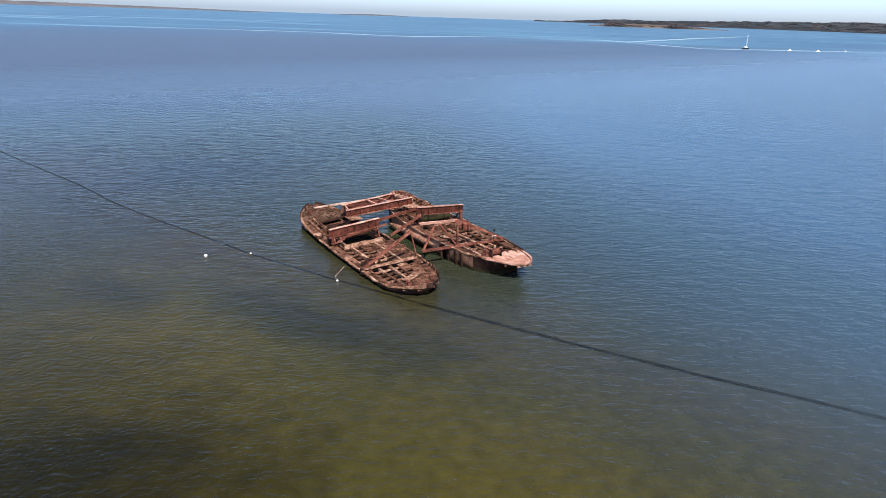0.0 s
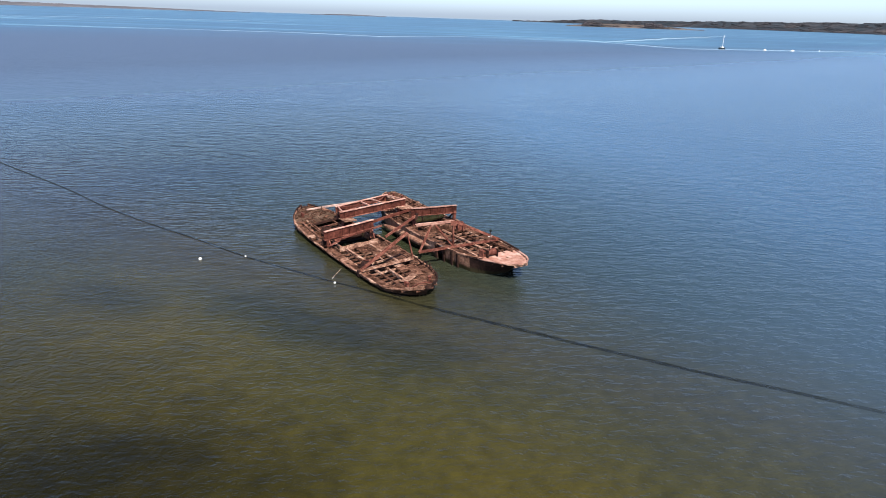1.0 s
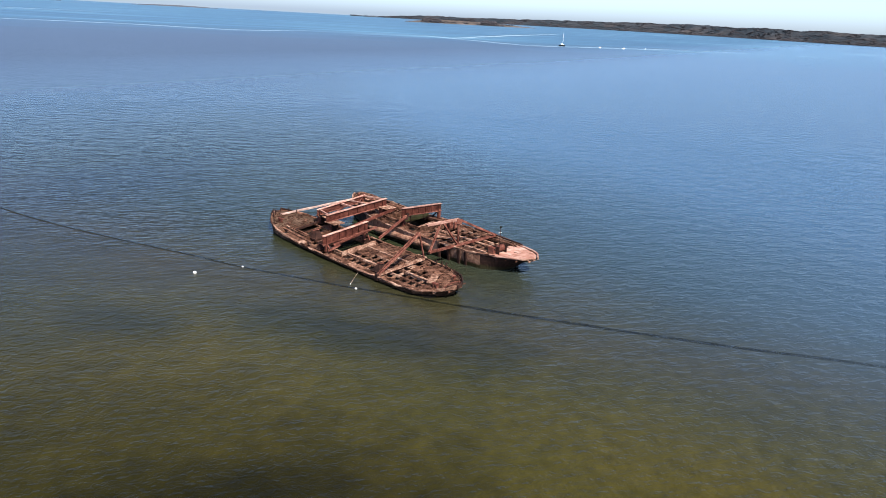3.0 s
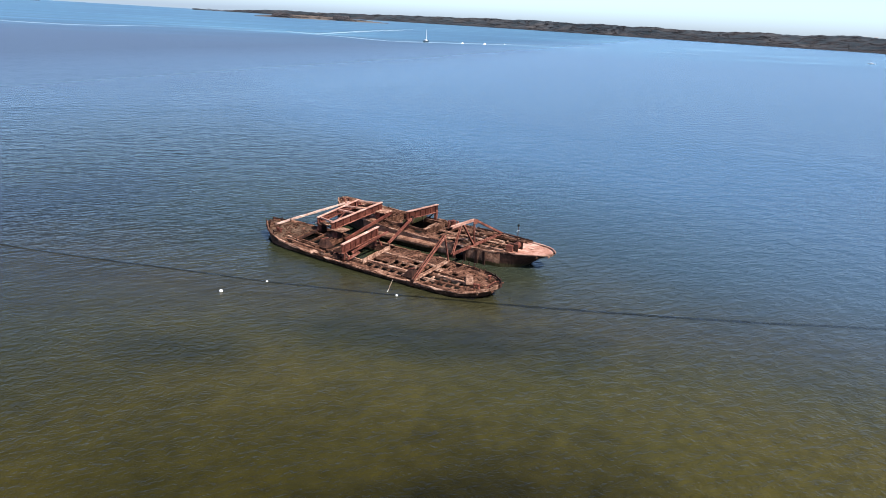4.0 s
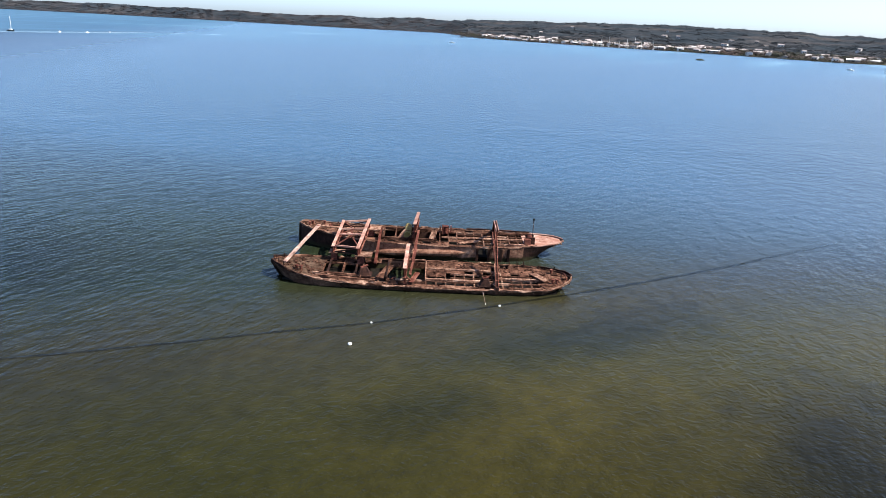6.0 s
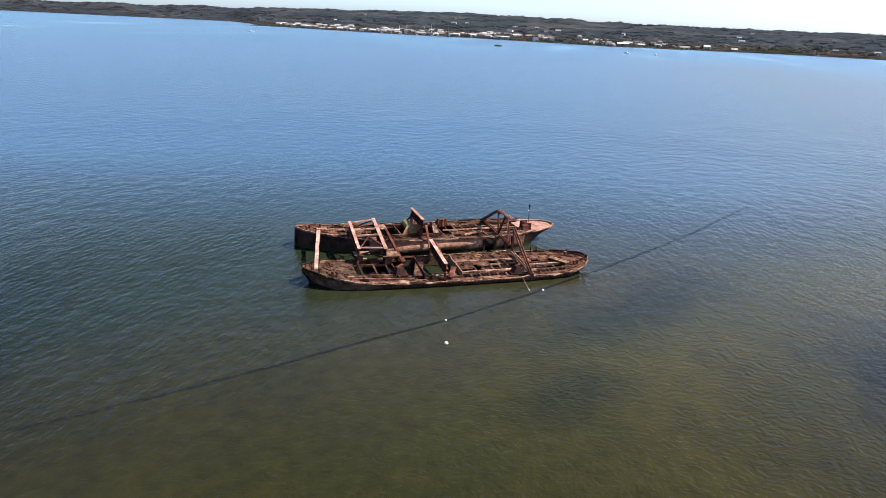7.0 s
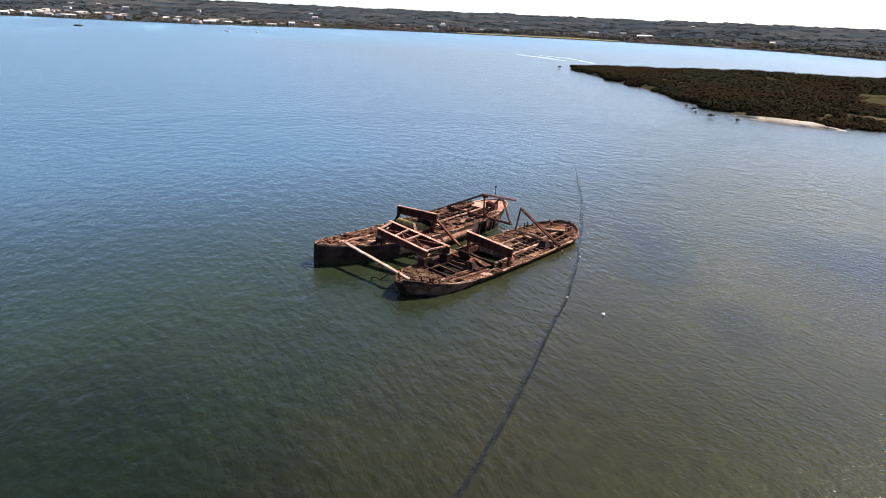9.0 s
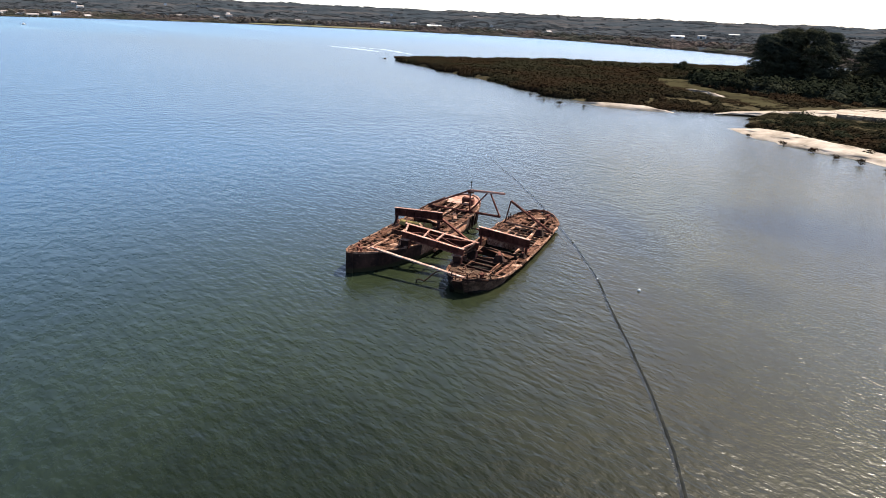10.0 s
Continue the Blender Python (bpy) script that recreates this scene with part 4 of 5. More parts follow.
# ---- the wreck ----
HULL_A = dict(x=(-13.0, -12.2, -10.5, -8.5, -6, -3, 0, 4, 8, 11, 12.8, 14.2, 15.1, 15.6), out=(-3.4, -4.3, -5.45, -6.05, -6.25, -6.4, -6.5, -6.5, -6.5, -6.45, -6.25, -5.6, -4.7, -3.6),
              inn=(-2.6, -1.9, -1.0, -0.5, -0.3, -0.1, 0, 0, -0.05, -0.35, -0.85, -1.6, -2.5, -3.3), zo=(1.35, 1.25, 0.98, 0.75, 0.57, 0.48, 0.43, 0.42, 0.42, 0.47, 0.57, 0.75, 0.88, 0.95), zi=(1.35, 1.3, 1.15, 1.0, 0.92, 0.86, 0.84, 0.84, 0.84, 0.86, 0.9, 0.95, 1.0, 0.98))
HULL_B = dict(x=(-12.4, -11.8, -10.6, -9, -7, -5, -2, 2, 6, 9, 11.5, 13.4, 15, 16, 16.5), out=(8.5, 8.9, 9.2, 9.4, 9.5, 9.6, 9.6, 9.6, 9.45, 9.3, 9.05, 8.7, 8.2, 7.5, 6.7),
              inn=(7.9, 7.0, 6.0, 5.1, 4.3, 3.6, 3.1, 2.9, 2.95, 3.1, 3.5, 4.1, 4.8, 5.5, 6.3), zo=(1.95, 1.9, 1.8, 1.7, 1.62, 1.55, 1.5, 1.5, 1.5, 1.52, 1.55, 1.6, 1.65, 1.68, 1.7), zi=(1.95, 1.9, 1.8, 1.7, 1.62, 1.55, 1.5, 1.48, 1.48, 1.5, 1.52, 1.56, 1.6, 1.65, 1.68))


def deck_point(H, x, v, dz=0.0):
    """A point of a hull's deck: x along it, v from its inner side (0) to its outer one (1)."""
    g = lambda k: float(np.interp(x, H["x"], H[k]))
    return Vector((x, g("inn") + v * (g("out") - g("inn")), g("zi") + v * (g("zo") - g("zi")) + dz))


def side_plating(H, side, x0, x1, keel_in, rake, thick=0.07, depth=0.9, under=0.0):
    """Hull plating with thickness from the deck edge down below the water."""
    bm = bmesh.new()
    n = max(4, int((x1 - x0) / 0.45))
    grid = []
    for i in range(n + 1):
        x = x0 + (x1 - x0) * i / n
        p, mid = deck_point(H, x, side), deck_point(H, x, 0.5)
        inward = (mid - p)
        inward.z = 0
        inward.normalize()
        col = []
        for k, f in enumerate((0, 0.3, 0.6, 1.0)):
            z = p.z * (1 - f) - depth * f
            q = Vector((p.x, p.y, z)) + inward * (keel_in * f ** 1.4 + under * f * min(1.0, max(0.0, (x + 10.5) / 5.0)))
            q.x -= rake(x) * f ** 0.7
            dent = 0.06 * noise.noise(Vector((x * 0.7, z * 1.1, side * 9)))
            q += inward * dent
            col.append((bm.verts.new(q), bm.verts.new(q + inward * thick)))
        grid.append(col)
    for a, b in zip(grid, grid[1:]):
        for k in range(3):
            for s in (0, 1):
                bm.faces.new((a[k][s], a[k + 1][s], b[k + 1][s], b[k][s]))
        for k in (0, 3):
            bm.faces.new((a[k][0], a[k][1], b[k][1], b[k][0]))
    for col in (grid[0], grid[-1]):
        for k in range(3):
            bm.faces.new((col[k][0], col[k][1], col[k + 1][1], col[k + 1][0]))
    return bm


def strake(H, side, x0, x1, w, h, dz, out=0.04, wear=0.03):
    """A worn gunwale bar along the deck edge."""
    bm = bmesh.new()
    n = max(3, int((x1 - x0) / 0.6))
    rows = []
    for i in range(n + 1):
        x = x0 + (x1 - x0) * i / n
        p, mid = deck_point(H, x, side, dz), deck_point(H, x, 0.5)
        d = mid - p
        d.z = 0
        d.normalize()
        ring = []
        for s, t in ((-out, 0), (w - out, 0), (w - out, h), (-out, h)):
            ring.append(bm.verts.new(p + d * (s + random.uniform(-wear, wear)) + Vector((0, 0, t + random.uniform(-wear, wear)))))
        rows.append(ring)
    for a, b in zip(rows, rows[1:]):
        for k in range(4):
            bm.faces.new((a[k], a[(k + 1) % 4], b[(k + 1) % 4], b[k]))
    bm.faces.new(rows[0])
    bm.faces.new(rows[-1][::-1])
    return bm


def plate(corners, thick, wear):
    """A deck plate with worn, slightly buckled edges."""
    bm = bmesh.new()
    top, bot = [], []
    ring = []
    for a, b in zip(corners, corners[1:] + corners[:1]):
        ring += [a, a.lerp(b, 0.5)]
    c = sum(corners, Vector()) / 4 + Vector((0, 0, random.uniform(-0.03, 0.03)))
    for p in ring:
        j = Vector((random.uniform(-wear, wear), random.uniform(-wear, wear), random.uniform(-wear, wear) * 0.5))
        top.append(bm.verts.new(p + j))
        bot.append(bm.verts.new(p + j - Vector((0, 0, thick))))
    ct, cb = bm.verts.new(c), bm.verts.new(c - Vector((0, 0, thick)))
    n = len(ring)
    for i in range(n):
        k = (i + 1) % n
        bm.faces.new((top[i], top[k], ct))
        bm.faces.new((bot[k], bot[i], cb))
        bm.faces.new((top[k], top[i], bot[i], bot[k]))
    return bm


# decks by lanes from the inner side to the outer, along the hull from bow to stern
DECK_A = ("######.####.....########.######",
          "#####..#........#######.#######",
          "#####...........####.#.##.#.###",
          "#####...........##.........####",
          "#####.......................###",
          "####........................###",
          "#####.####.##.########.########")
DECK_B = ("#########.####################",
          "##########.###.##.......######",
          "########.........###........##",
          "####.##.....................##",
          "####.#.....................###",
          "###...#....................###",
          "####.#########.####.##.#######")


def hull(name, H, plan, label, at, fore_from, bow_rake, stern_rake):
    """A hull: plating, gunwales, deck beams and stringers, and what is left of its deck plates by the plan."""
    t = thing(name, label, "wrecked hull", at)
    x0, x1 = H["x"][0], H["x"][-1]
    rake = lambda x: bow_rake * max(0, (x0 + 3 - x) / 3) + stern_rake * max(0, (x - x1 + 4.6) / 4.6) ** 1.1
    # sun and shade on the sides are put in by choice of plating colour
    paint = HULL_SUNLIT if H is HULL_B else HULL
    for side in (0, 1):
        for xa, xb in (((x0, -5.4), (-5.4, 6.9), (8.1, 11.8), (11.8, x1)) if H is HULL_B and side == 0 else ((x0, x1),)):
            part("side_plating", side_plating(H, side, xa, xb, 0.45, rake, under=0.8 if side and H is HULL_A else 0.0), (paint if side == 0 and x0 < xa < 11 else HULL_BROWN if side and H is HULL_A else HULL), t)
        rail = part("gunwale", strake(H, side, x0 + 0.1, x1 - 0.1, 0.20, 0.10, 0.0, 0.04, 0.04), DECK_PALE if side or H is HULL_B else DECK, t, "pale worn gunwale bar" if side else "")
        for k in range(7):
            xa = x0 + 0.6 + (x1 - x0 - 2) * (k + random.uniform(0.05, 0.3)) / 7
            part("edge_scale", strake(H, side, xa, xa + random.uniform(0.8, 2.4), 0.16, 0.07, 0.09, 0.06, 0.05), DECK_PALE if k % 2 else DECK, rail)
    # added black sheet under the deck openings in place of the hold's shade
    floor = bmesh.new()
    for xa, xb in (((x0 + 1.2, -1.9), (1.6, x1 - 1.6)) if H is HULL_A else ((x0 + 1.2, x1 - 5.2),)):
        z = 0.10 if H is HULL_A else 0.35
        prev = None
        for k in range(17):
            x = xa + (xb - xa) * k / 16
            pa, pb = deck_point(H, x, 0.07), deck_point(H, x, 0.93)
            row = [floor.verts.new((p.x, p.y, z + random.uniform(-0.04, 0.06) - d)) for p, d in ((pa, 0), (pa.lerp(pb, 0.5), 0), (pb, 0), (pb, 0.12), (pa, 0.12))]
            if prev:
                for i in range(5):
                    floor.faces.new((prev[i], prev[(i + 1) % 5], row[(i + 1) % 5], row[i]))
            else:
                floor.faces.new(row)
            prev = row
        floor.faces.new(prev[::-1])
    part("hold_floor", floor, HOLD_SHADE, t, "black sheet low in the hold, standing in for its deep shade")
    bm = bmesh.new()
    a, b = deck_point(H, x0, 0), deck_point(H, x0, 1)
    beam(bm, a.lerp(b, 0.5) + Vector((0, 0, 0.05)), a.lerp(b, 0.5) + Vector((-bow_rake, 0, -a.z - 0.8)), (b - a).length + 0.1, 0.14, 0.01, (1, 0, 0), 4)
    part("stem", bm, HULL, t)
    # deck beams
    n = len(plan[0])
    cell = (x1 - x0 - 0.8) / n
    for i in range(n + 1):
        x = x0 + 0.4 + cell * i
        lo = 0.74 if H is HULL_A and -8.0 < x < 1.5 else 0.02
        spans = ((0.02, 0.2), (0.86, 0.98)) if H is HULL_B and -3.0 < x < 2.4 else ((lo, 0.98),)
        for va, vb in spans:
            part("deck_beam", bar(deck_point(H, x, va, -0.16), deck_point(H, x, vb, -0.16), 0.11, 0.18, 0.015, cuts=3), DECK if i % 3 else DECK_PALE, t)
    lanes = len(plan)
    for k in range(1, lanes):
        for i in range(10):
            xa, xb = x0 + 0.6 + (x1 - x0 - 1.2) * i / 10, x0 + 0.6 + (x1 - x0 - 1.2) * (i + 1) / 10
            if (plan is DECK_A and xb > -8.2 and xa < 1.6 and k < 5) or (plan is DECK_B and xb > -3.0 and xa < 2.4 and 1 < k < 6):
                continue
            part("deck_stringer", bar(deck_point(H, xa, k / lanes, -0.10), deck_point(H, xb, k / lanes, -0.10), 0.09 if k != 5 else 0.2, 0.16, 0.02, cuts=2), DECK if (k + i) % 3 else DECK_PALE, t)
    for k, row in enumerate(plan):
        for i, c in enumerate(row):
            if c != "#":
                continue
            xa, xb = x0 + 0.4 + cell * i, x0 + 0.4 + cell * (i + 1)
            va, vb = k / lanes + 0.004, (k + 1) / lanes - 0.004
            q = [deck_point(H, xa + 0.01, va), deck_point(H, xb - 0.01, va), deck_point(H, xb - 0.01, vb), deck_point(H, xa + 0.01, vb)]
            m = FORE if xa > fore_from else DECK_FLAT if H is HULL_A and xa < -7.6 else (DECK_PALE if random.random() < 0.04 else DECK)
            part("deck_plate", plate(q, 0.03, 0.028), m, t)
    if fore_from < x1:
        for i in range(8):
            xa, xb = fore_from + (x1 - 0.4 - fore_from) * i / 8, fore_from + (x1 - 0.4 - fore_from) * (i + 1) / 8
            q = [deck_point(H, xa, 0.03, -0.012), deck_point(H, xb, 0.03, -0.012), deck_point(H, xb, 0.97, -0.012), deck_point(H, xa, 0.97, -0.012)]
            part("deck_sheet", plate(q, 0.05, 0.0), FORE, t)
    return t


hull_a = hull("listing_hull", HULL_A, DECK_A, "low rust brown steel hull with rotted open deck plating, half sunk", (2, -3.4, -0.9), 99, -1.3, 1.6)
hull_b = hull("standing_hull", HULL_B, DECK_B, "higher rust red steel hull with a pale painted foredeck", (2, 6.3, -0.9), 12.0, 0.1, 3.7)


def on_deck(H, x, y, dz=0.0):
    a, b = deck_point(H, x, 0), deck_point(H, x, 1)
    return deck_point(H, x, (y - a.y) / (b.y - a.y), dz)


def wall_plate(pts, thick, parent, name, material, label=""):
    """A standing plate through pts, given as pairs of lower and upper points, with worn edges."""
    bm = bmesh.new()
    lo, hi = Vector(pts[0][0]), Vector(pts[-1][0])
    side = (hi - lo).cross(Vector((0, 0, 1))).normalized() * thick / 2
    rows = []
    for a, b in pts:
        a, b = Vector(a), Vector(b) + Vector((0, 0, random.uniform(-0.05, 0.05)))
        rows.append([bm.verts.new(v) for v in (a - side, a + side, b + side, b - side)])
    for r, q in zip(rows, rows[1:]):
        for k in range(4):
            bm.faces.new((r[k], r[(k + 1) % 4], q[(k + 1) % 4], q[k]))
    bm.faces.new(rows[0])
    bm.faces.new(rows[-1][::-1])
    return part(name, bm, material, parent, label)


def fittings_listing():
    """Coamings, bulwarks, stanchions and machinery of the listing hull."""
    H, t = HULL_A, hull_a
    # first coaming gets the pale colour in place of sunlight
    for x, m, lab, h in ((1.65, DECK_PALE, "hatch coaming coloured pale for the sun on it", 0.42), (-2.0, RUST_DARK, "", 0.45), (-4.4, DECK, "", 0.25)):
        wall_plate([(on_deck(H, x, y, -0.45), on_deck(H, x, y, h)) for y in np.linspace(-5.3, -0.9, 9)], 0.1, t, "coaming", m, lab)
    for y in (-5.35, -0.7):
        wall_plate([(on_deck(H, x, y, -0.5), on_deck(H, x, y, 0.14)) for x in np.linspace(-2.0, 1.65, 7)], 0.1, t, "coaming", DECK)
    for v in (0, 1):
        pts = [deck_point(H, x, v) for x in np.linspace(-12.95, -9.6 if v else -10.6, 8)]
        wall_plate([(p, p + Vector((0, 0, 0.34 - 0.035 * k))) for k, p in enumerate(pts)], 0.08, t, "bow_bulwark", RUST_DARK)
        pts = [deck_point(H, x, v) for x in np.linspace(12.2 if v == 0 else 14.3, 15.5, 9)]
        wall_plate([(p, p + Vector((0, 0, 0.16 + 0.02 * k))) for k, p in enumerate(pts)], 0.1, t, "stern_bulwark", RUST_DARK if v == 0 else DECK_PALE)
    p, q = deck_point(H, 15.55, 0), deck_point(H, 15.55, 1)
    wall_plate([(p.lerp(q, f), p.lerp(q, f) + Vector((0, 0, 0.32))) for f in (0, 0.5, 1)], 0.1, t, "stern_bulwark", RUST_DARK)
    for x in (9.9, 10.7, 11.3, 12.0, 12.7, 13.4, 14.1):
        p = deck_point(H, x, 0.03)
        part("stanchion", bar(p, p + Vector((random.uniform(-0.1, 0.1), random.uniform(-0.08, 0.08), random.uniform(0.3, 0.6))), 0.09, 0.09, 0.01, (0, 1, 0)), RUST_DARK, t)
    for x, v in ((-12.6, 0.3), (-12.2, 0.75), (-11.6, 0.9), (-10.2, 0.93), (-12.0, 0.12), (-11.2, 0.06)):
        p = deck_point(H, x, v)
        part("stanchion", bar(p, p + Vector((0, 0, random.uniform(0.35, 0.7))), 0.08, 0.08, 0.01, (0, 1, 0)), RUST_DARK, t)
    for x, y in ((13.6, -4.6), (14.0, -4.6), (13.8, -2.2), (-10.0, -4.4), (-10.4, -4.4)):
        p = on_deck(H, x, y)
        part("bollard", tube([p, p + Vector((0, 0, 0.3)), p + Vector((0, 0, 0.34)), p + Vector((0, 0, 0.42))], lambda f: 0.12 if f < 0.6 else 0.17, 10), RUST, t)
    # stern fairlead bow
    part("stern_rail", tube([on_deck(H, 14.9, -5.0 + 0.42 * k, 0.12 + 0.28 * math.sin(math.pi * k / 6)) for k in range(7)], 0.05, 8), RUST, t)
    # ribs rising from the engine space
    for k, x in enumerate((-7.6, -6.2, -5.0)):
        a, c = on_deck(H, x, -4.6, -0.1), on_deck(H, x, -1.4, 0.05)
        part("engine_bearer", bar(a, c, 0.16, 0.2, 0.02, cuts=3), DECK if k % 2 else RUST_DARK, t)
    for y in (-4.4, -1.9):
        part("engine_bearer", bar(on_deck(H, -8.3, y, 0.02), on_deck(H, -4.7, y, 0.05), 0.14, 0.16, 0.02, cuts=4), DECK, t)
    # longitudinal rib carrying the hatch grid
    part("deck_rib", bar(on_deck(H, 1.7, -4.55, 0.08), on_deck(H, 8.0, -4.55, 0.05), 0.3, 0.14, 0.03, cuts=12), DECK_PALE, t)
    part("deck_rib", bar(on_deck(H, 1.7, -2.0, 0.06), on_deck(H, 8.0, -2.0, 0.05), 0.22, 0.14, 0.03, cuts=12), DECK_PALE, t)
    part("deck_rib", bar(on_deck(H, 8.6, -3.7, 0.06), on_deck(H, 12.4, -3.9, 0.05), 0.2, 0.12, 0.03, cuts=8), DECK_PALE, t)
    part("deck_rib", bar(on_deck(H, -8.6, -5.2, 0.05), on_deck(H, -3.0, -5.4, 0.05), 0.26, 0.14, 0.03, cuts=8), DECK, t)


fittings_listing()


def hatch_box(x, y, H, size, lean, material, label):
    p = on_deck(H, x, y)
    t = thing("rusted_box", label, "box", p)
    a, s = p, size
    bm = bmesh.new()
    top = [Vector((a.x + dx * s * 0.5 + lean, a.y + dy * s * 0.45, a.z + s * 0.62)) for dx, dy in ((-0.35, -0.6), (0.5, -0.45), (0.4, 0.55), (-0.45, 0.4))]
    low = [Vector((a.x + dx * s * 0.5, a.y + dy * s * 0.5, a.z - 0.08)) for dx, dy in ((-1, -1), (1, -1), (1, 1), (-1, 1))]
    vs = [bm.verts.new(v + Vector([random.uniform(-0.08, 0.08) for _ in range(3)])) for v in low + top]
    for f in ((0, 1, 2, 3), (4, 5, 6, 7), (0, 1, 5, 4), (1, 2, 6, 5), (2, 3, 7, 6), (3, 0, 4, 7)):
        bm.faces.new([vs[k] for k in f])
    bmesh.ops.bevel(bm, geom=bm.edges[:], offset=0.03, segments=1, affect="EDGES")
    part("body", bm, material, t)
    part("lug", bar(a + Vector((-0.2 * s + lean, -0.1, s * 0.6)), a + Vector((0.3 * s + lean, 0.1, s * 0.74)), s * 0.22, 0.07, 0.02, cuts=2), RUST, t)
    part("rim", bar(a + Vector((0, -0.52 * s, 0.05)), a + Vector((0, 0.52 * s, 0.05)), s * 1.1, 0.08, 0.01), RUST_DARK, t)


hatch_box(7.1, -5.2, HULL_A, 1.15, 0.1, RUST_DARK, "dark rusted hatch box on the hatch grid")
hatch_box(-4.1, -4.1, HULL_A, 1.25, -0.1, RUST_DARK, "rusted machinery box beside the engine space")
hatch_box(-1.3, -5.7, HULL_A, 0.8, 0.0, RUST_DARK, "rusted block of wreckage at the hull side")
hatch_box(-9.0, 7.6, HULL_B, 0.5, 0.0, RUST, "small rusted hatch on the bow deck")


def fittings_standing():
    """Coamings, stanchions and the swelling side of the standing hull."""
    H, t = HULL_B, hull_b
    for y, x0, x1, h in ((4.6, -3.2, 2.6, 0.3), (8.3, -3.0, 2.4, 0.3), (4.3, 9.2, 12.0, 0.15), (8.2, 8.8, 12.2, 0.18), (6.2, 3.2, 11.8, 0.12), (5.4, -9.4, -5.4, 0.14), (7.4, -10.4, -5.6, 0.16)):
        part("deck_rib", bar(on_deck(H, x0, y, h / 2), on_deck(H, x1, y, h / 2), 0.2, h, 0.03, cuts=8), DECK_PALE if h < 0.17 else DECK, t)
    for x, h in ((-3.1, 0.35), (2.5, 0.4), (-1.8, 0.2)):
        wall_plate([(on_deck(H, x, y, -0.4), on_deck(H, x, y, h)) for y in np.linspace(4.6, 8.3, 7)], 0.1, t, "coaming", DECK)
    for k in range(11):
        p = deck_point(H, -10.5 + 2.2 * k, 0.97)
        part("stanchion", bar(p, p + Vector((random.uniform(-0.12, 0.12), random.uniform(-0.1, 0.1), random.uniform(0.12, 0.32))), 0.09, 0.09, 0.01, (0, 1, 0)), RUST_DARK, t)
    part("outer_rail", strake(H, 1, 6.0, 13.0, 0.12, 0.16, 0.1, 0.05, 0.03), RUST_DARK, t)
    for v in (0, 1):
        pts = [deck_point(H, x, v) for x in np.linspace(-12.35, -10.2, 6)]
        wall_plate([(p, p + Vector((0, 0, 0.16))) for p in pts], 0.09, t, "bow_rim", DECK_PALE, "pale bow rim")
    for x, y in ((-11.3, 7.6), (-11.0, 8.1), (-10.2, 6.6), (-9.8, 8.6)):
        p = on_deck(H, x, y)
        part("bollard", tube([p, p + Vector((0, 0, 0.26)), p + Vector((0, 0, 0.30)), p + Vector((0, 0, 0.38))], lambda f: 0.11 if f < 0.6 else 0.16, 10), RUST, t)
    part("side_swelling", tube([(-4.2 + 10.9 * k / 16, 2.95 + 0.5 * max(0, (k - 11) / 5) ** 2 - 0.12 * math.sin(k * 0.7) * 0.4, 0.62 + 0.02 * k) for k in range(17)], lambda f: 0.36 * min(1, 0.35 + 3 * f) * min(1, 0.2 + 3.2 * (1 - f)), 12, True, 0.03), HULL_SUNLIT, t, "rounded red swelling of the inner side")
    for x in (6.9, 8.1, 9.4, 10.2):
        p = deck_point(H, x, 0.0)
        part("side_frame", bar(p + Vector((0, -0.06, -0.05)), Vector((p.x, p.y + 0.15, -0.5)), 0.26, 0.14, 0.02, (0, 1, 0)), RUST_DARK, t)
    part("tip_capping", strake(H, 0, 12.8, 16.4, 0.24, 0.08, 0.06, 0.08, 0.03), RUST_TOP, t)
    part("tip_capping", strake(H, 1, 12.8, 16.4, 0.24, 0.08, 0.06, 0.08, 0.03), RUST_TOP, t)


fittings_standing()


def post_cluster():
    t = thing("rusted_capstan", "red rusted capstan ringed by short posts", "capstan", (3.6, 8.2, 1.5))
    part("drum", tube([(3.6, 8.2, 1.45), (3.6, 8.2, 1.75), (3.6, 8.2, 2.1), (3.6, 8.2, 2.25)], lambda f: 0.38 - 0.1 * math.sin(math.pi * f), 14), RUST, t)
    for k in range(6):
        a = k * 1.05
        q = Vector((3.6 + 0.6 * math.cos(a), 8.2 + 0.55 * math.sin(a), 1.45))
        part("post", bar(q, q + Vector((0, 0, random.uniform(0.6, 1.0))), 0.13, 0.13, 0.01, (0, 1, 0)), RUST, t)


post_cluster()


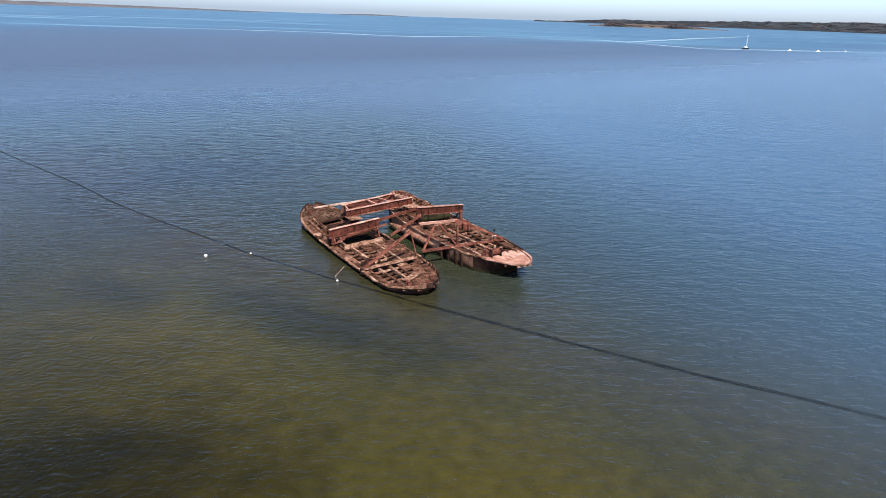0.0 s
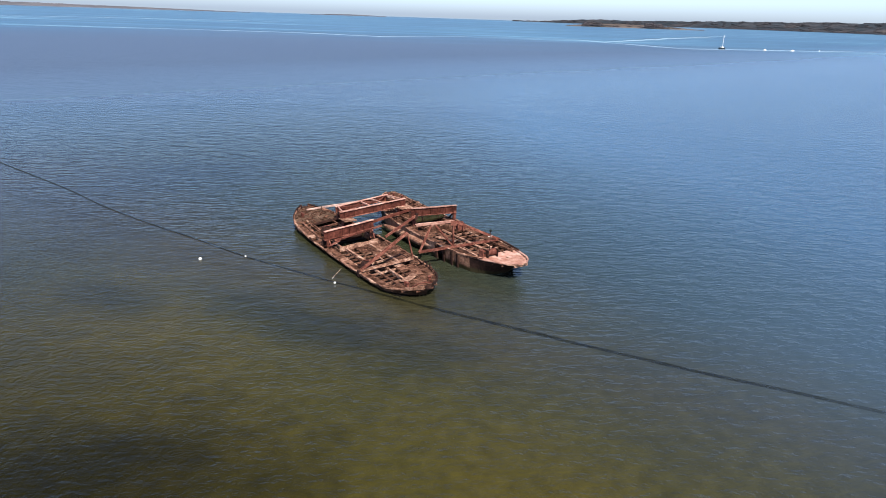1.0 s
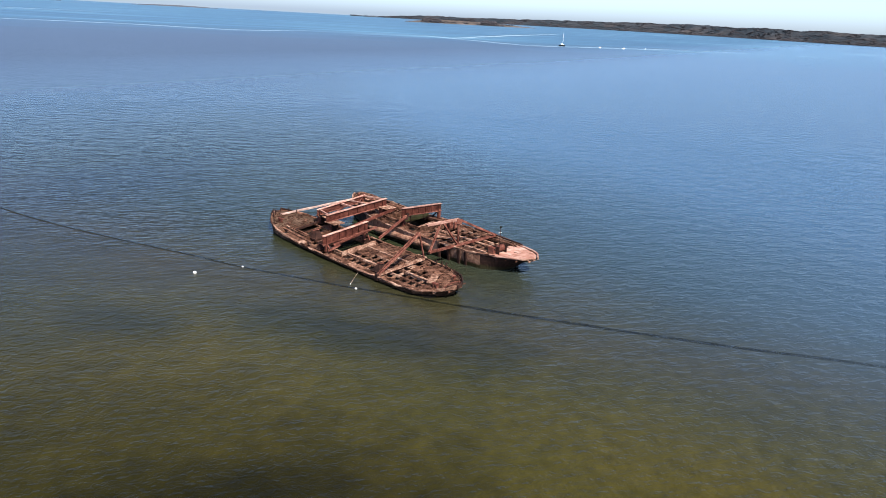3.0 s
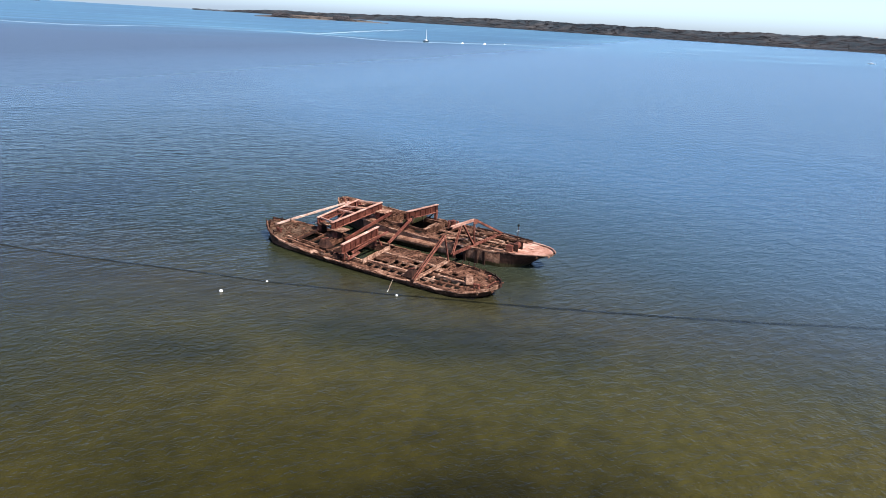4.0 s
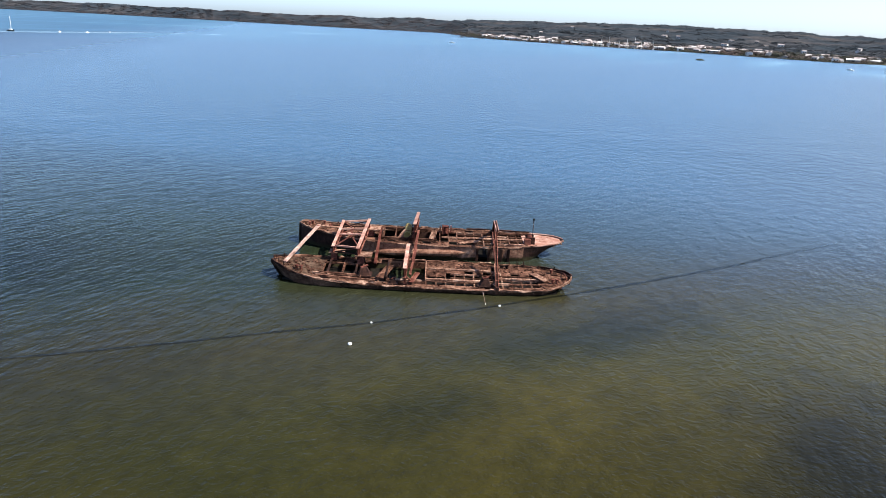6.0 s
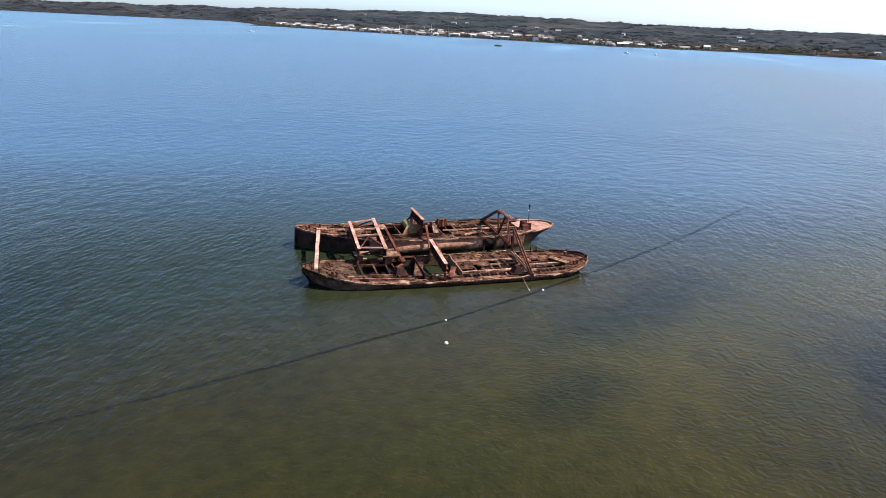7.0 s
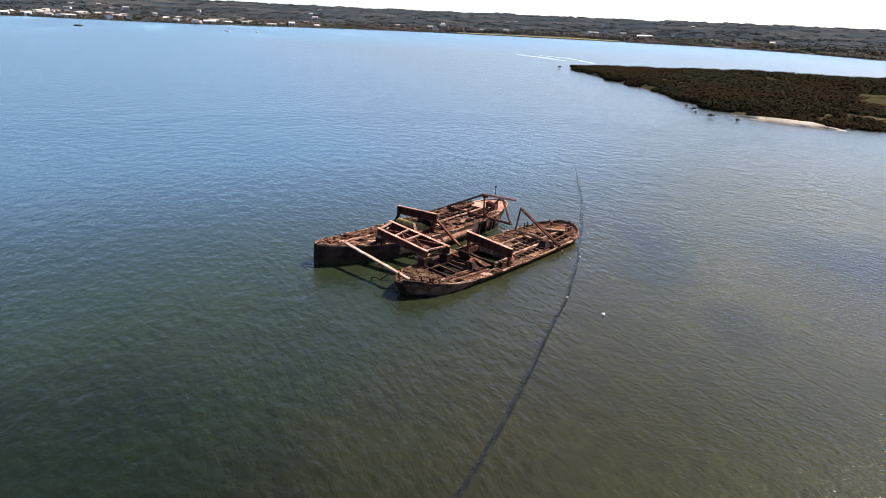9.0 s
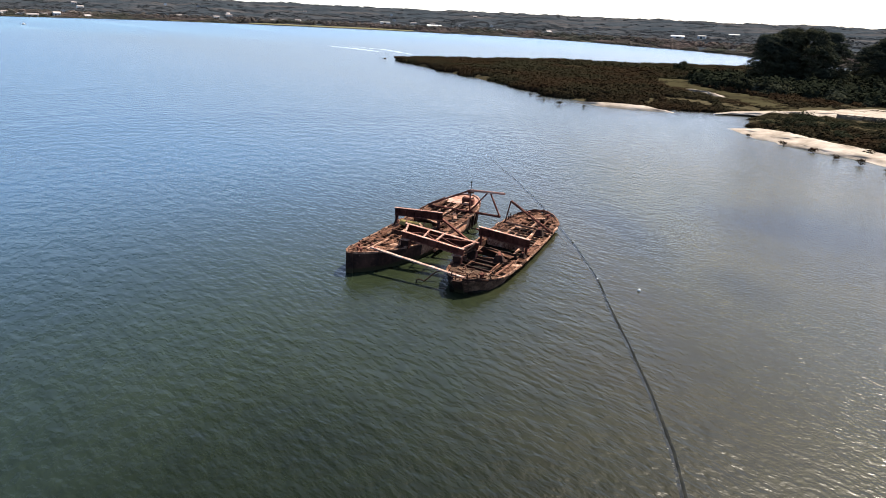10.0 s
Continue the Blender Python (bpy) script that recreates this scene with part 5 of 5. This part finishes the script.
def loose_plates():
    for a, c, wd, th, m, lab in (((-1.2, 5.0, 1.55), (-0.5, 5.9, 2.25), 0.9, 0.06, DECK_PALE, "pale bent plate leaning beside the tank"), ((2.0, 4.5, 1.60), (2.4, 6.9, 1.95), 0.55, 0.12, DECK_PALE, "pale plank lying across the hatch"), ((-2.6, -5.0, 0.72), (-1.7, -2.2, 1.05), 0.8, 0.07, DECK, "buckled rusty plate beside the open hold"),
                               ((5.0, 4.2, 1.56), (7.2, 5.2, 1.60), 0.4, 0.1, DECK_PALE, "weathered plank on the deck"), ((0.3, -5.9, 0.75), (0.9, -4.9, 1.35), 0.5, 0.07, RUST, "bent rusty plate propped on the hull side"), ((11.9, -2.6, 0.93), (13.0, -4.4, 0.90), 0.7, 0.06, DECK_PALE, "pale flaking plate on the stern deck")):
        c0 = Vector(a)
        solo("loose_plate", bar(a, c, wd, th, 0.03, cuts=5), m, lab, "plate", c0)
    t = thing("sloping_beam", "rusted channel beam sloping from hull to hull", "beam", (-3.3, 2, 1.2))
    part("bar", channel((-3.35, 6.2, 2.25), (-3.3, -2.0, 0.98), 0.25, 0.26), RUST_WEB, t)
    part("bracket", bar((-3.34, 5.9, 1.5), (-3.34, 5.9, 2.1), 0.3, 0.3, 0.02, (0, 1, 0)), RUST_DARK, t)
    t = thing("sloping_bar", "rust red bar propped beside a tilted girder", "beam", (0.4, -2, 1.4))
    part("bar", bar((0.2, -5.2, 1.2), (0.62, 0.1, 2.2), 0.2, 0.16, 0.02, cuts=4), RUST, t)
    t = thing("bent_pipe", "thin bent pipe standing out of the water by the bow", "pipe", (-11.2, 0.9, -0.3))
    part("run", tube([(-11.9, 1.5, -0.3), (-11.7, 1.45, 0.25), (-11.6, 1.3, 0.3), (-11.2, 0.9, 0.05), (-10.3, 0.2, 0.75), (-10.1, -0.3, 0.95)], 0.07, 8), RUST_DARK, t)


loose_plates()


def debris(H, plan, count, seed, x0, x1, label):
    """Flakes and short scraps of rust strewn over a deck."""
    rng = random.Random(seed)
    bm = bmesh.new()
    for _ in range(count):
        x, v = rng.uniform(x0, x1), rng.uniform(0.04, 0.96)
        cell = (H["x"][-1] - H["x"][0] - 0.8) / len(plan[0])
        if plan[min(int(v * 7), 6)][min(max(int((x - H["x"][0] - 0.4) / cell), 0), len(plan[0]) - 1)] != "#":
            continue
        p = deck_point(H, x, v, 0.03)
        a = rng.uniform(0, 6.28)
        d = Vector((math.cos(a), math.sin(a), rng.uniform(-0.12, 0.25))) * rng.uniform(0.08, 0.42)
        beam(bm, p - d * 0.4, p + d, rng.uniform(0.05, 0.22), rng.uniform(0.03, 0.10), 0.02)
    ob = link_mesh("deck_debris", bm, DECK)
    ob.matrix_basis = W
    return tagged(ob, label, "debris", "", "stuff")


debris(HULL_A, DECK_A, 330, 31, -8.0, 15.2, "rust flakes and scraps strewn over a rotten deck")
debris(HULL_A, DECK_A, 110, 33, -12.3, -7.0, "scraps and flakes lying on the silted bow deck")
debris(HULL_B, DECK_B, 300, 32, -12.0, 12.5, "rust flakes and scraps strewn over the standing deck")


def crust():
    """Shell growth along the low side of the listing hull, just over the water."""
    rng = random.Random(44)
    bm = bmesh.new()
    for _ in range(520):
        x = rng.uniform(-9.0, 12.0)
        p = deck_point(HULL_A, x, 1.0)
        f = rng.random()
        q = Vector((p.x, p.y + 0.62 * f * min(1.0, max(0.0, (x + 10.5) / 5.0)) - 0.02, p.z * (1 - f) + 0.02))
        r = rng.uniform(0.02, 0.07)
        a = rng.uniform(0, 6.28)
        beam(bm, q, q + Vector((math.cos(a) * r, -0.4 * r, math.sin(a) * r)), r, r * 0.8, 0.02)
    ob = link_mesh("shell_crust", bm, DECK_PALE)
    ob.matrix_basis = W
    tagged(ob, "pale crust of shells along the sunken hull side", "crust", "", "stuff")


crust()


def girder(name, a, b, depth, flange, ribs, label, group=""):
    """A plate girder: web, flanges and stiffeners. a and b are the ends of its top."""
    a, b = Vector(a), Vector(b)
    base = (a + b) / 2 - Vector((0, 0, depth))
    t = thing(name, label, "girder", base, group=group)
    dz = Vector((0, 0, 1))
    # web coloured dark for its shade, top flange pale for the sun
    part("web", bar(a - dz * depth / 2, b - dz * depth / 2, 0.05, depth - 0.08, 0.012, cuts=8), RUST_WEB, t)
    part("flange", bar(a - dz * 0.03, b - dz * 0.03, flange, 0.06, 0.01, cuts=8), RUST_TOP, t, "bleached pink top flange with sunlight in its colour")
    part("flange", bar(a - dz * (depth - 0.03), b - dz * (depth - 0.03), flange, 0.06, 0.01, cuts=8), RUST, t)
    side = (b - a).cross(dz).normalized()
    for i in range(ribs):
        p = a.lerp(b, (i + 0.5) / ribs)
        for s in (-1, 1):
            q = p + side * s * (flange * 0.15 + 0.025)
            part("stiffener", bar(q - dz * 0.08, q - dz * (depth - 0.08), flange * 0.3, 0.04, 0.0, side.cross(dz)), RUST_WEB, t)
    return t


BRIDGE = "cross girders over the hulls"
girder("cross_girder", (-5.0, -2.15, 2.56), (-4.61, 6.05, 3.30), 0.85, 0.34, 7, "long rust red plate girder spanning both hulls", BRIDGE)
girder("cross_girder", (-7.45, -1.5, 2.50), (-7.24, 5.15, 3.28), 0.7, 0.30, 6, "rust red plate girder beside a wider one", BRIDGE)
girder("tilted_girder", (-0.28, -6.15, 2.17), (-0.17, -0.5, 2.76), 0.95, 0.34, 7, "tilted rust red girder over the open hold", BRIDGE)
girder("raised_girder", (0.27, 3.9, 3.52), (0.54, 9.75, 3.27), 0.9, 0.34, 6, "rust red girder propped above the standing hull", BRIDGE)


def lattice():
    """Light members between the two long girders."""
    t = thing("girder_bracing", "light rust pink bars bracing two girders", "bracing", (-6.1, 2, 2.6))
    P = lambda f, g: Vector((-7.4, -1.5, 2.44)).lerp(Vector((-7.24, 5.1, 3.22)), f).lerp(Vector((-5.0, -2.15, 2.5)).lerp(Vector((-4.62, 6.0, 3.24)), f), g)
    for f in (0.04, 0.46, 0.66, 0.96):
        part("cross_bar", bar(P(f, 0), P(f, 1), 0.16, 0.14, 0.01, cuts=3), RUST_TOP, t)
    down = Vector((0, 0, 0.62))
    for f in (0.03, 0.97):
        part("end_frame", bar(P(f, 0.02) - down, P(f, 0.98) - down, 0.1, 0.12, 0.01, cuts=3), RUST_DARK, t)
        part("end_frame", bar(P(f, 0.03) - down, P(f, 0.97) - Vector((0, 0, 0.08)), 0.1, 0.1, 0.01), RUST_DARK, t)
    part("middle_bar", bar(P(0.46, 0.5), P(0.66, 0.5), 0.14, 0.12), RUST, t)
    for f0, g0, f1, g1 in ((0.06, 0.05, 0.44, 0.55), (0.68, 0.5, 0.94, 0.05), (0.46, 0.05, 0.66, 0.5), (0.12, 0.95, 0.44, 0.5)):
        part("diagonal", bar(P(f0, g0) - Vector((0, 0, 0.05)), P(f1, g1) - Vector((0, 0, 0.05)), 0.1, 0.1), RUST, t)


lattice()


def pedestal(x, y, z0, z1, sx, sy, cap_y):
    t = thing("girder_pedestal", "rusted box pedestal with a wide pale cap plate", "pedestal", (x, y, z0), group="girder pedestals")
    bm = bar((x, y, z0), (x, y, z1), sx, sy, 0.02, (0, 1, 0), 2)
    part("body", bm, RUST_DARK, t)
    for s in (-1, 1):
        part("gusset", bar((x, y + s * sy * 0.5, z0 + 0.1), (x, y + s * sy * 0.5, z1), sx * 0.9, 0.06, 0.0, (0, 1, 0)), RUST, t)
    part("cap", bar((x + 0.25, y - cap_y / 2, z1 + 0.04), (x + 0.25, y + cap_y / 2, z1 + 0.04), sx + 0.9, 0.08, 0.01, cuts=2), DECK_PALE, t, "bleached overhanging cap plate")
    return t


pedestal(-4.7, -1.45, 0.85, 1.72, 0.7, 0.9, 1.5)
pedestal(-4.4, 5.6, 1.5, 2.36, 0.7, 1.0, 1.6)
pedestal(-7.35, -0.9, 0.9, 1.75, 0.6, 0.8, 1.1)
pedestal(-7.2, 4.75, 1.55, 2.44, 0.6, 0.8, 1.1)


def truss_bar(name, a, b, w, h, parent, label="", edge=None):
    """A riveted truss member: a recessed web, its shade put into a dark colour, between two brighter edge angles."""
    a, b = Vector(a), Vector(b)
    d = (b - a).normalized()
    side = d.cross(Vector((0, 0, 1)))
    side = side.normalized() if side.length > 1e-3 else Vector((1, 0, 0))
    top = side.cross(d)
    m = part(name, bar(a - top * h * 0.25, b - top * h * 0.25, w * 0.8, h * 0.4, 0.006, cuts=4), RUST_DARK, parent, label)
    for s in (-1, 1):
        o = side * s * (w / 2 - 0.03)
        part("edge_angle", bar(a + o, b + o, 0.06, h, 0.006, cuts=4), edge or RUST, m)
    n = max(2, int((b - a).length / 0.8))
    for k in range(1, n):
        p = a.lerp(b, k / n) + top * h * 0.05
        part("tie_plate", bar(p - side * w * 0.42, p + side * w * 0.42, 0.07, 0.03), RUST, m)
    return m


def truss_standing():
    t = thing("broken_truss", "rust red steel truss with a sloping end, broken off inboard", "truss", (8.8, 6, 1.4))
    foot, apex, top, low = Vector((9.02, 9.45, 1.66)), Vector((8.6, 3.8, 4.28)), Vector((8.48, -0.5, 4.42)), Vector((8.51, -0.13, 1.62))
    chord = truss_bar("sloping_chord", foot, apex, 0.30, 0.2, t)
    truss_bar("top_chord", apex, top, 0.30, 0.2, t, "", RUST_TOP)
    truss_bar("bottom_chord", foot, low, 0.30, 0.2, t)
    mid = apex.lerp(top, 0.52)
    under = foot.lerp(low, 0.59)
    part("post", bar(apex - Vector((0, 0, 0.1)), under, 0.15, 0.15, 0.006, (0, 1, 0), 3), RUST, t)
    truss_bar("diagonal", under, mid, 0.22, 0.15, t)
    truss_bar("diagonal", mid + Vector((0, -0.25, 0)), low + Vector((0, 0.1, 0)), 0.2, 0.14, t)
    part("gusset", bar(apex + Vector((0.15, -0.4, -0.1)), apex + Vector((0.15, 0.4, -0.25)), 0.03, 0.5, 0.0), RUST, chord)


def truss_leaning():
    t = thing("leaning_truss", "rust red steel truss end with a bare post", "truss", (8.3, -4, 0.6))
    foot, apex, low = Vector((8.23, -6.35, 0.72)), Vector((8.29, -1.33, 3.76)), Vector((8.5, -0.75, 1.12))
    truss_bar("sloping_chord", foot, apex, 0.30, 0.2, t)
    truss_bar("bottom_chord", foot, low, 0.30, 0.2, t, "bleached bottom chord", DECK_PALE)
    part("post", bar(apex - Vector((0, 0, 0.1)), low, 0.13, 0.13, 0.006, (0, 1, 0), 3), RUST, t)
    part("foot_plate", bar(foot + Vector((0, -0.15, -0.5)), foot + Vector((0, -0.15, 0.1)), 0.3, 0.2, 0.01, (0, 1, 0)), RUST_DARK, t)


truss_standing()
truss_leaning()


def boom():
    t = thing("fallen_boom", "rust red steel bar leaning down between the hulls", "beam", (0.4, 2.6, 1.0))
    part("bar", channel((0.7, 4.3, 2.75), (0.3, 0.7, 0.75), 0.24, 0.2), RUST, t)
    part("end_bracket", bar((0.72, 4.2, 2.3), (0.72, 4.4, 3.0), 0.3, 0.25, 0.02, (1, 0, 0)), RUST_DARK, t)


boom()

bm = bar((-11.75, -3.3, 1.30), (-10.15, 7.1, 2.08), 0.34, 0.12, 0.02, cuts=12)
solo("gangway_beam", bm, BLEACHED, "long bleached flat beam laid from hull to hull", "beam", (-11, 2, 1.5))


def tank():
    t = thing("rusty_tank", "olive cylindrical tank with a dark open end", "tank", (-0.3, 6.7, 1.5))
    shell = part("shell", tube([(-0.5, 4.9 + 3.6 * k / 8, 1.92) for k in range(9)], 0.38, 20), OLIVE, t, smooth=False)
    for y in (5.6, 7.7):
        part("band", tube([(-0.5, y, 1.92), (-0.5, y + 0.1, 1.92)], 0.405, 20), RUST, shell)
    part("end_plate", tube([(-0.5, 8.5, 1.92), (-0.5, 8.54, 1.92)], 0.35, 20), RUST_DARK, shell, "dark rusted end plate")
    for y in (5.4, 7.9):
        part("saddle", bar((-0.9, y, 1.55), (-0.1, y, 1.55), 0.15, 0.22, 0.01), RUST_DARK, t)


tank()


def props():
    for i, (x, y) in enumerate(((0.5, 9.5), (0.2, 4.3))):
        t = thing("girder_prop", "rusted upright prop under a girder", "prop", (x, y, 1.5), group="girder props")
        part("post", bar((x, y, 1.4), (x, y, 2.6), 0.28, 0.28, 0.015, (0, 1, 0), 3), RUST, t)
        part("brace", bar((x - 0.9, y - 0.1, 1.5), (x, y - 0.1, 2.5), 0.12, 0.12), RUST_DARK, t)
    for i, (y, z) in enumerate(((-5.8, 0.62), (-0.8, 0.85))):
        t = thing("girder_prop", "rusted upright prop under a girder", "prop", (-0.25, y, z), group="girder props")
        part("post", bar((-0.25, y, z - 0.1), (-0.25, y, 1.3 if i == 0 else 1.85), 0.2, 0.2, 0.015, (0, 1, 0), 3), RUST, t)
        part("brace", bar((0.5, y + 0.1, z), (-0.2, y + 0.1, 1.3 if i == 0 else 1.8), 0.12, 0.12), RUST, t)


props()


def winch():
    t = thing("deck_winch", "rusted boxy winch on the foredeck", "winch", (12.6, 5.5, 1.5))
    for s in (-0.55, 0.55):
        part("side_frame", bar((12.2, 5.5 + s, 1.9), (13.1, 5.5 + s, 1.9), 0.08, 0.85, 0.02), RUST_DARK, t)
    drum = part("drum", tube([(12.65, 4.95, 2.0), (12.65, 6.05, 2.0)], 0.33, 14), RUST, t)
    part("axle", tube([(12.65, 4.7, 2.0), (12.65, 6.3, 2.0)], 0.09, 8), RUST_DARK, drum)
    part("housing", bar((12.3, 4.6, 1.85), (12.3, 5.1, 1.85), 0.7, 0.7, 0.04, bevel=0.03), RUST, t)
    m = thing("pole_marker", "thin dark pole with a small round topmark", "pole", (12.84, 5.2, 1.5))
    part("pole", tube([(12.84, 5.21, 1.45), (12.84, 5.21, 4.15)], 0.035, 8), RUST_DARK, m)
    b = ball(0.13)
    bmesh.ops.translate(b, verts=b.verts, vec=(12.84, 5.21, 4.25))
    part("topmark", b, PIPE, m)
    part("arm", bar((12.84, 4.95, 3.7), (12.84, 5.47, 3.7), 0.03, 0.03), WHITE, m)


winch()


def mooring():
    frame_w = Matrix()
    for (x, y), r, lab in (((-28.1, 67.7), 0.15, "round white mooring buoy floating on the water"), ((-23.95, 68.85), 0.09, "small white float on the pipeline"), ((-14.15, 62.2), 0.105, "small white float beside the wreck")):
        t = thing("mooring_buoy", lab, "buoy", (x, y, 0), frame_w, "white buoys")
        b = ball(r, 0.92, 3)
        bmesh.ops.translate(b, verts=b.verts, vec=(x, y, r * 0.45))
        body = part("float", b, WHITE, t, smooth=True)
        ring = tube([(x + 0.06 * math.cos(k * 0.785) * r * 4, y, r * 1.35 + 0.06 * r * 4 * math.sin(k * 0.785)) for k in range(9)], 0.05 * r, 6, False)
        part("eye", ring, PIPE, body)
    s = thing("mooring_stake", "thin leaning white stake standing out of the water", "stake", (7.08, -8.69, -0.3))
    part("shaft", tube([(7.14, -8.99, -0.25), (6.84, -7.55, 0.80)], 0.014, 8), BLEACHED, s)
    part("collar", tube([(7.09, -8.75, -0.07), (7.05, -8.55, 0.07)], 0.022, 8), WHITE, s)


mooring()

PIPE_LINE = ((-125, 155), (-100, 134), (-77.6, 114.5), (-53.2, 93.4), (-46.4, 86.7), (-41.2, 82.3), (-35.2, 77.5), (-24.1, 69.0), (-15.4, 63.0), (-5.2, 57.0), (5.0, 51.0), (13.5, 46.8), (24, 41.6), (43.4, 31.9), (70, 18), (100, 2))


def pipeline():
    pts = []
    xs = np.array([p[0] for p in PIPE_LINE])
    ys = np.array([p[1] for p in PIPE_LINE])
    for x in np.linspace(-124, 48, 300):
        y = float(np.interp(x, xs, ys)) + 0.25 * noise.noise(Vector((x * 0.11, 0, 0)))
        sink = 0.12 * max(0.0, min(1.0, (x + 15) / 12))
        pts.append((x, y, -0.145 - sink + 0.035 * noise.noise(Vector((x * 0.3, 5, 0)))))
    bm = bmesh.new()
    row = None
    for k, (x, y, z) in enumerate(pts):
        wide = (0.18 if x < -34 else 0.16 if x < -6 else 0.22) + 0.06 * noise.noise(Vector((x * 0.4, 2, 0)))
        n = Vector((0.585, 0.81, 0))
        r = [bm.verts.new(Vector((x, y, 0.005)) + n * d) for d in (wide * 1.6, -wide * 0.6)]
        if row:
            bm.faces.new((row[0], row[1], r[1], r[0]))
        row = r
    tagged(link_mesh("water_over_weed", bm, WEED_WATER), "dark weed just under the surface along the pipeline", "water", "", "structure")
    solo("floating_pipeline", tube(pts, lambda f: 0.185 if f < 0.5 else 0.185 - 0.05 * min(1, (f - 0.5) * 5), 10, True, 0.06), PIPE, "long dark weedy pipeline lying at the water surface", "pipeline", (-24, 69, 0), Matrix(), "", "", True)


pipeline()
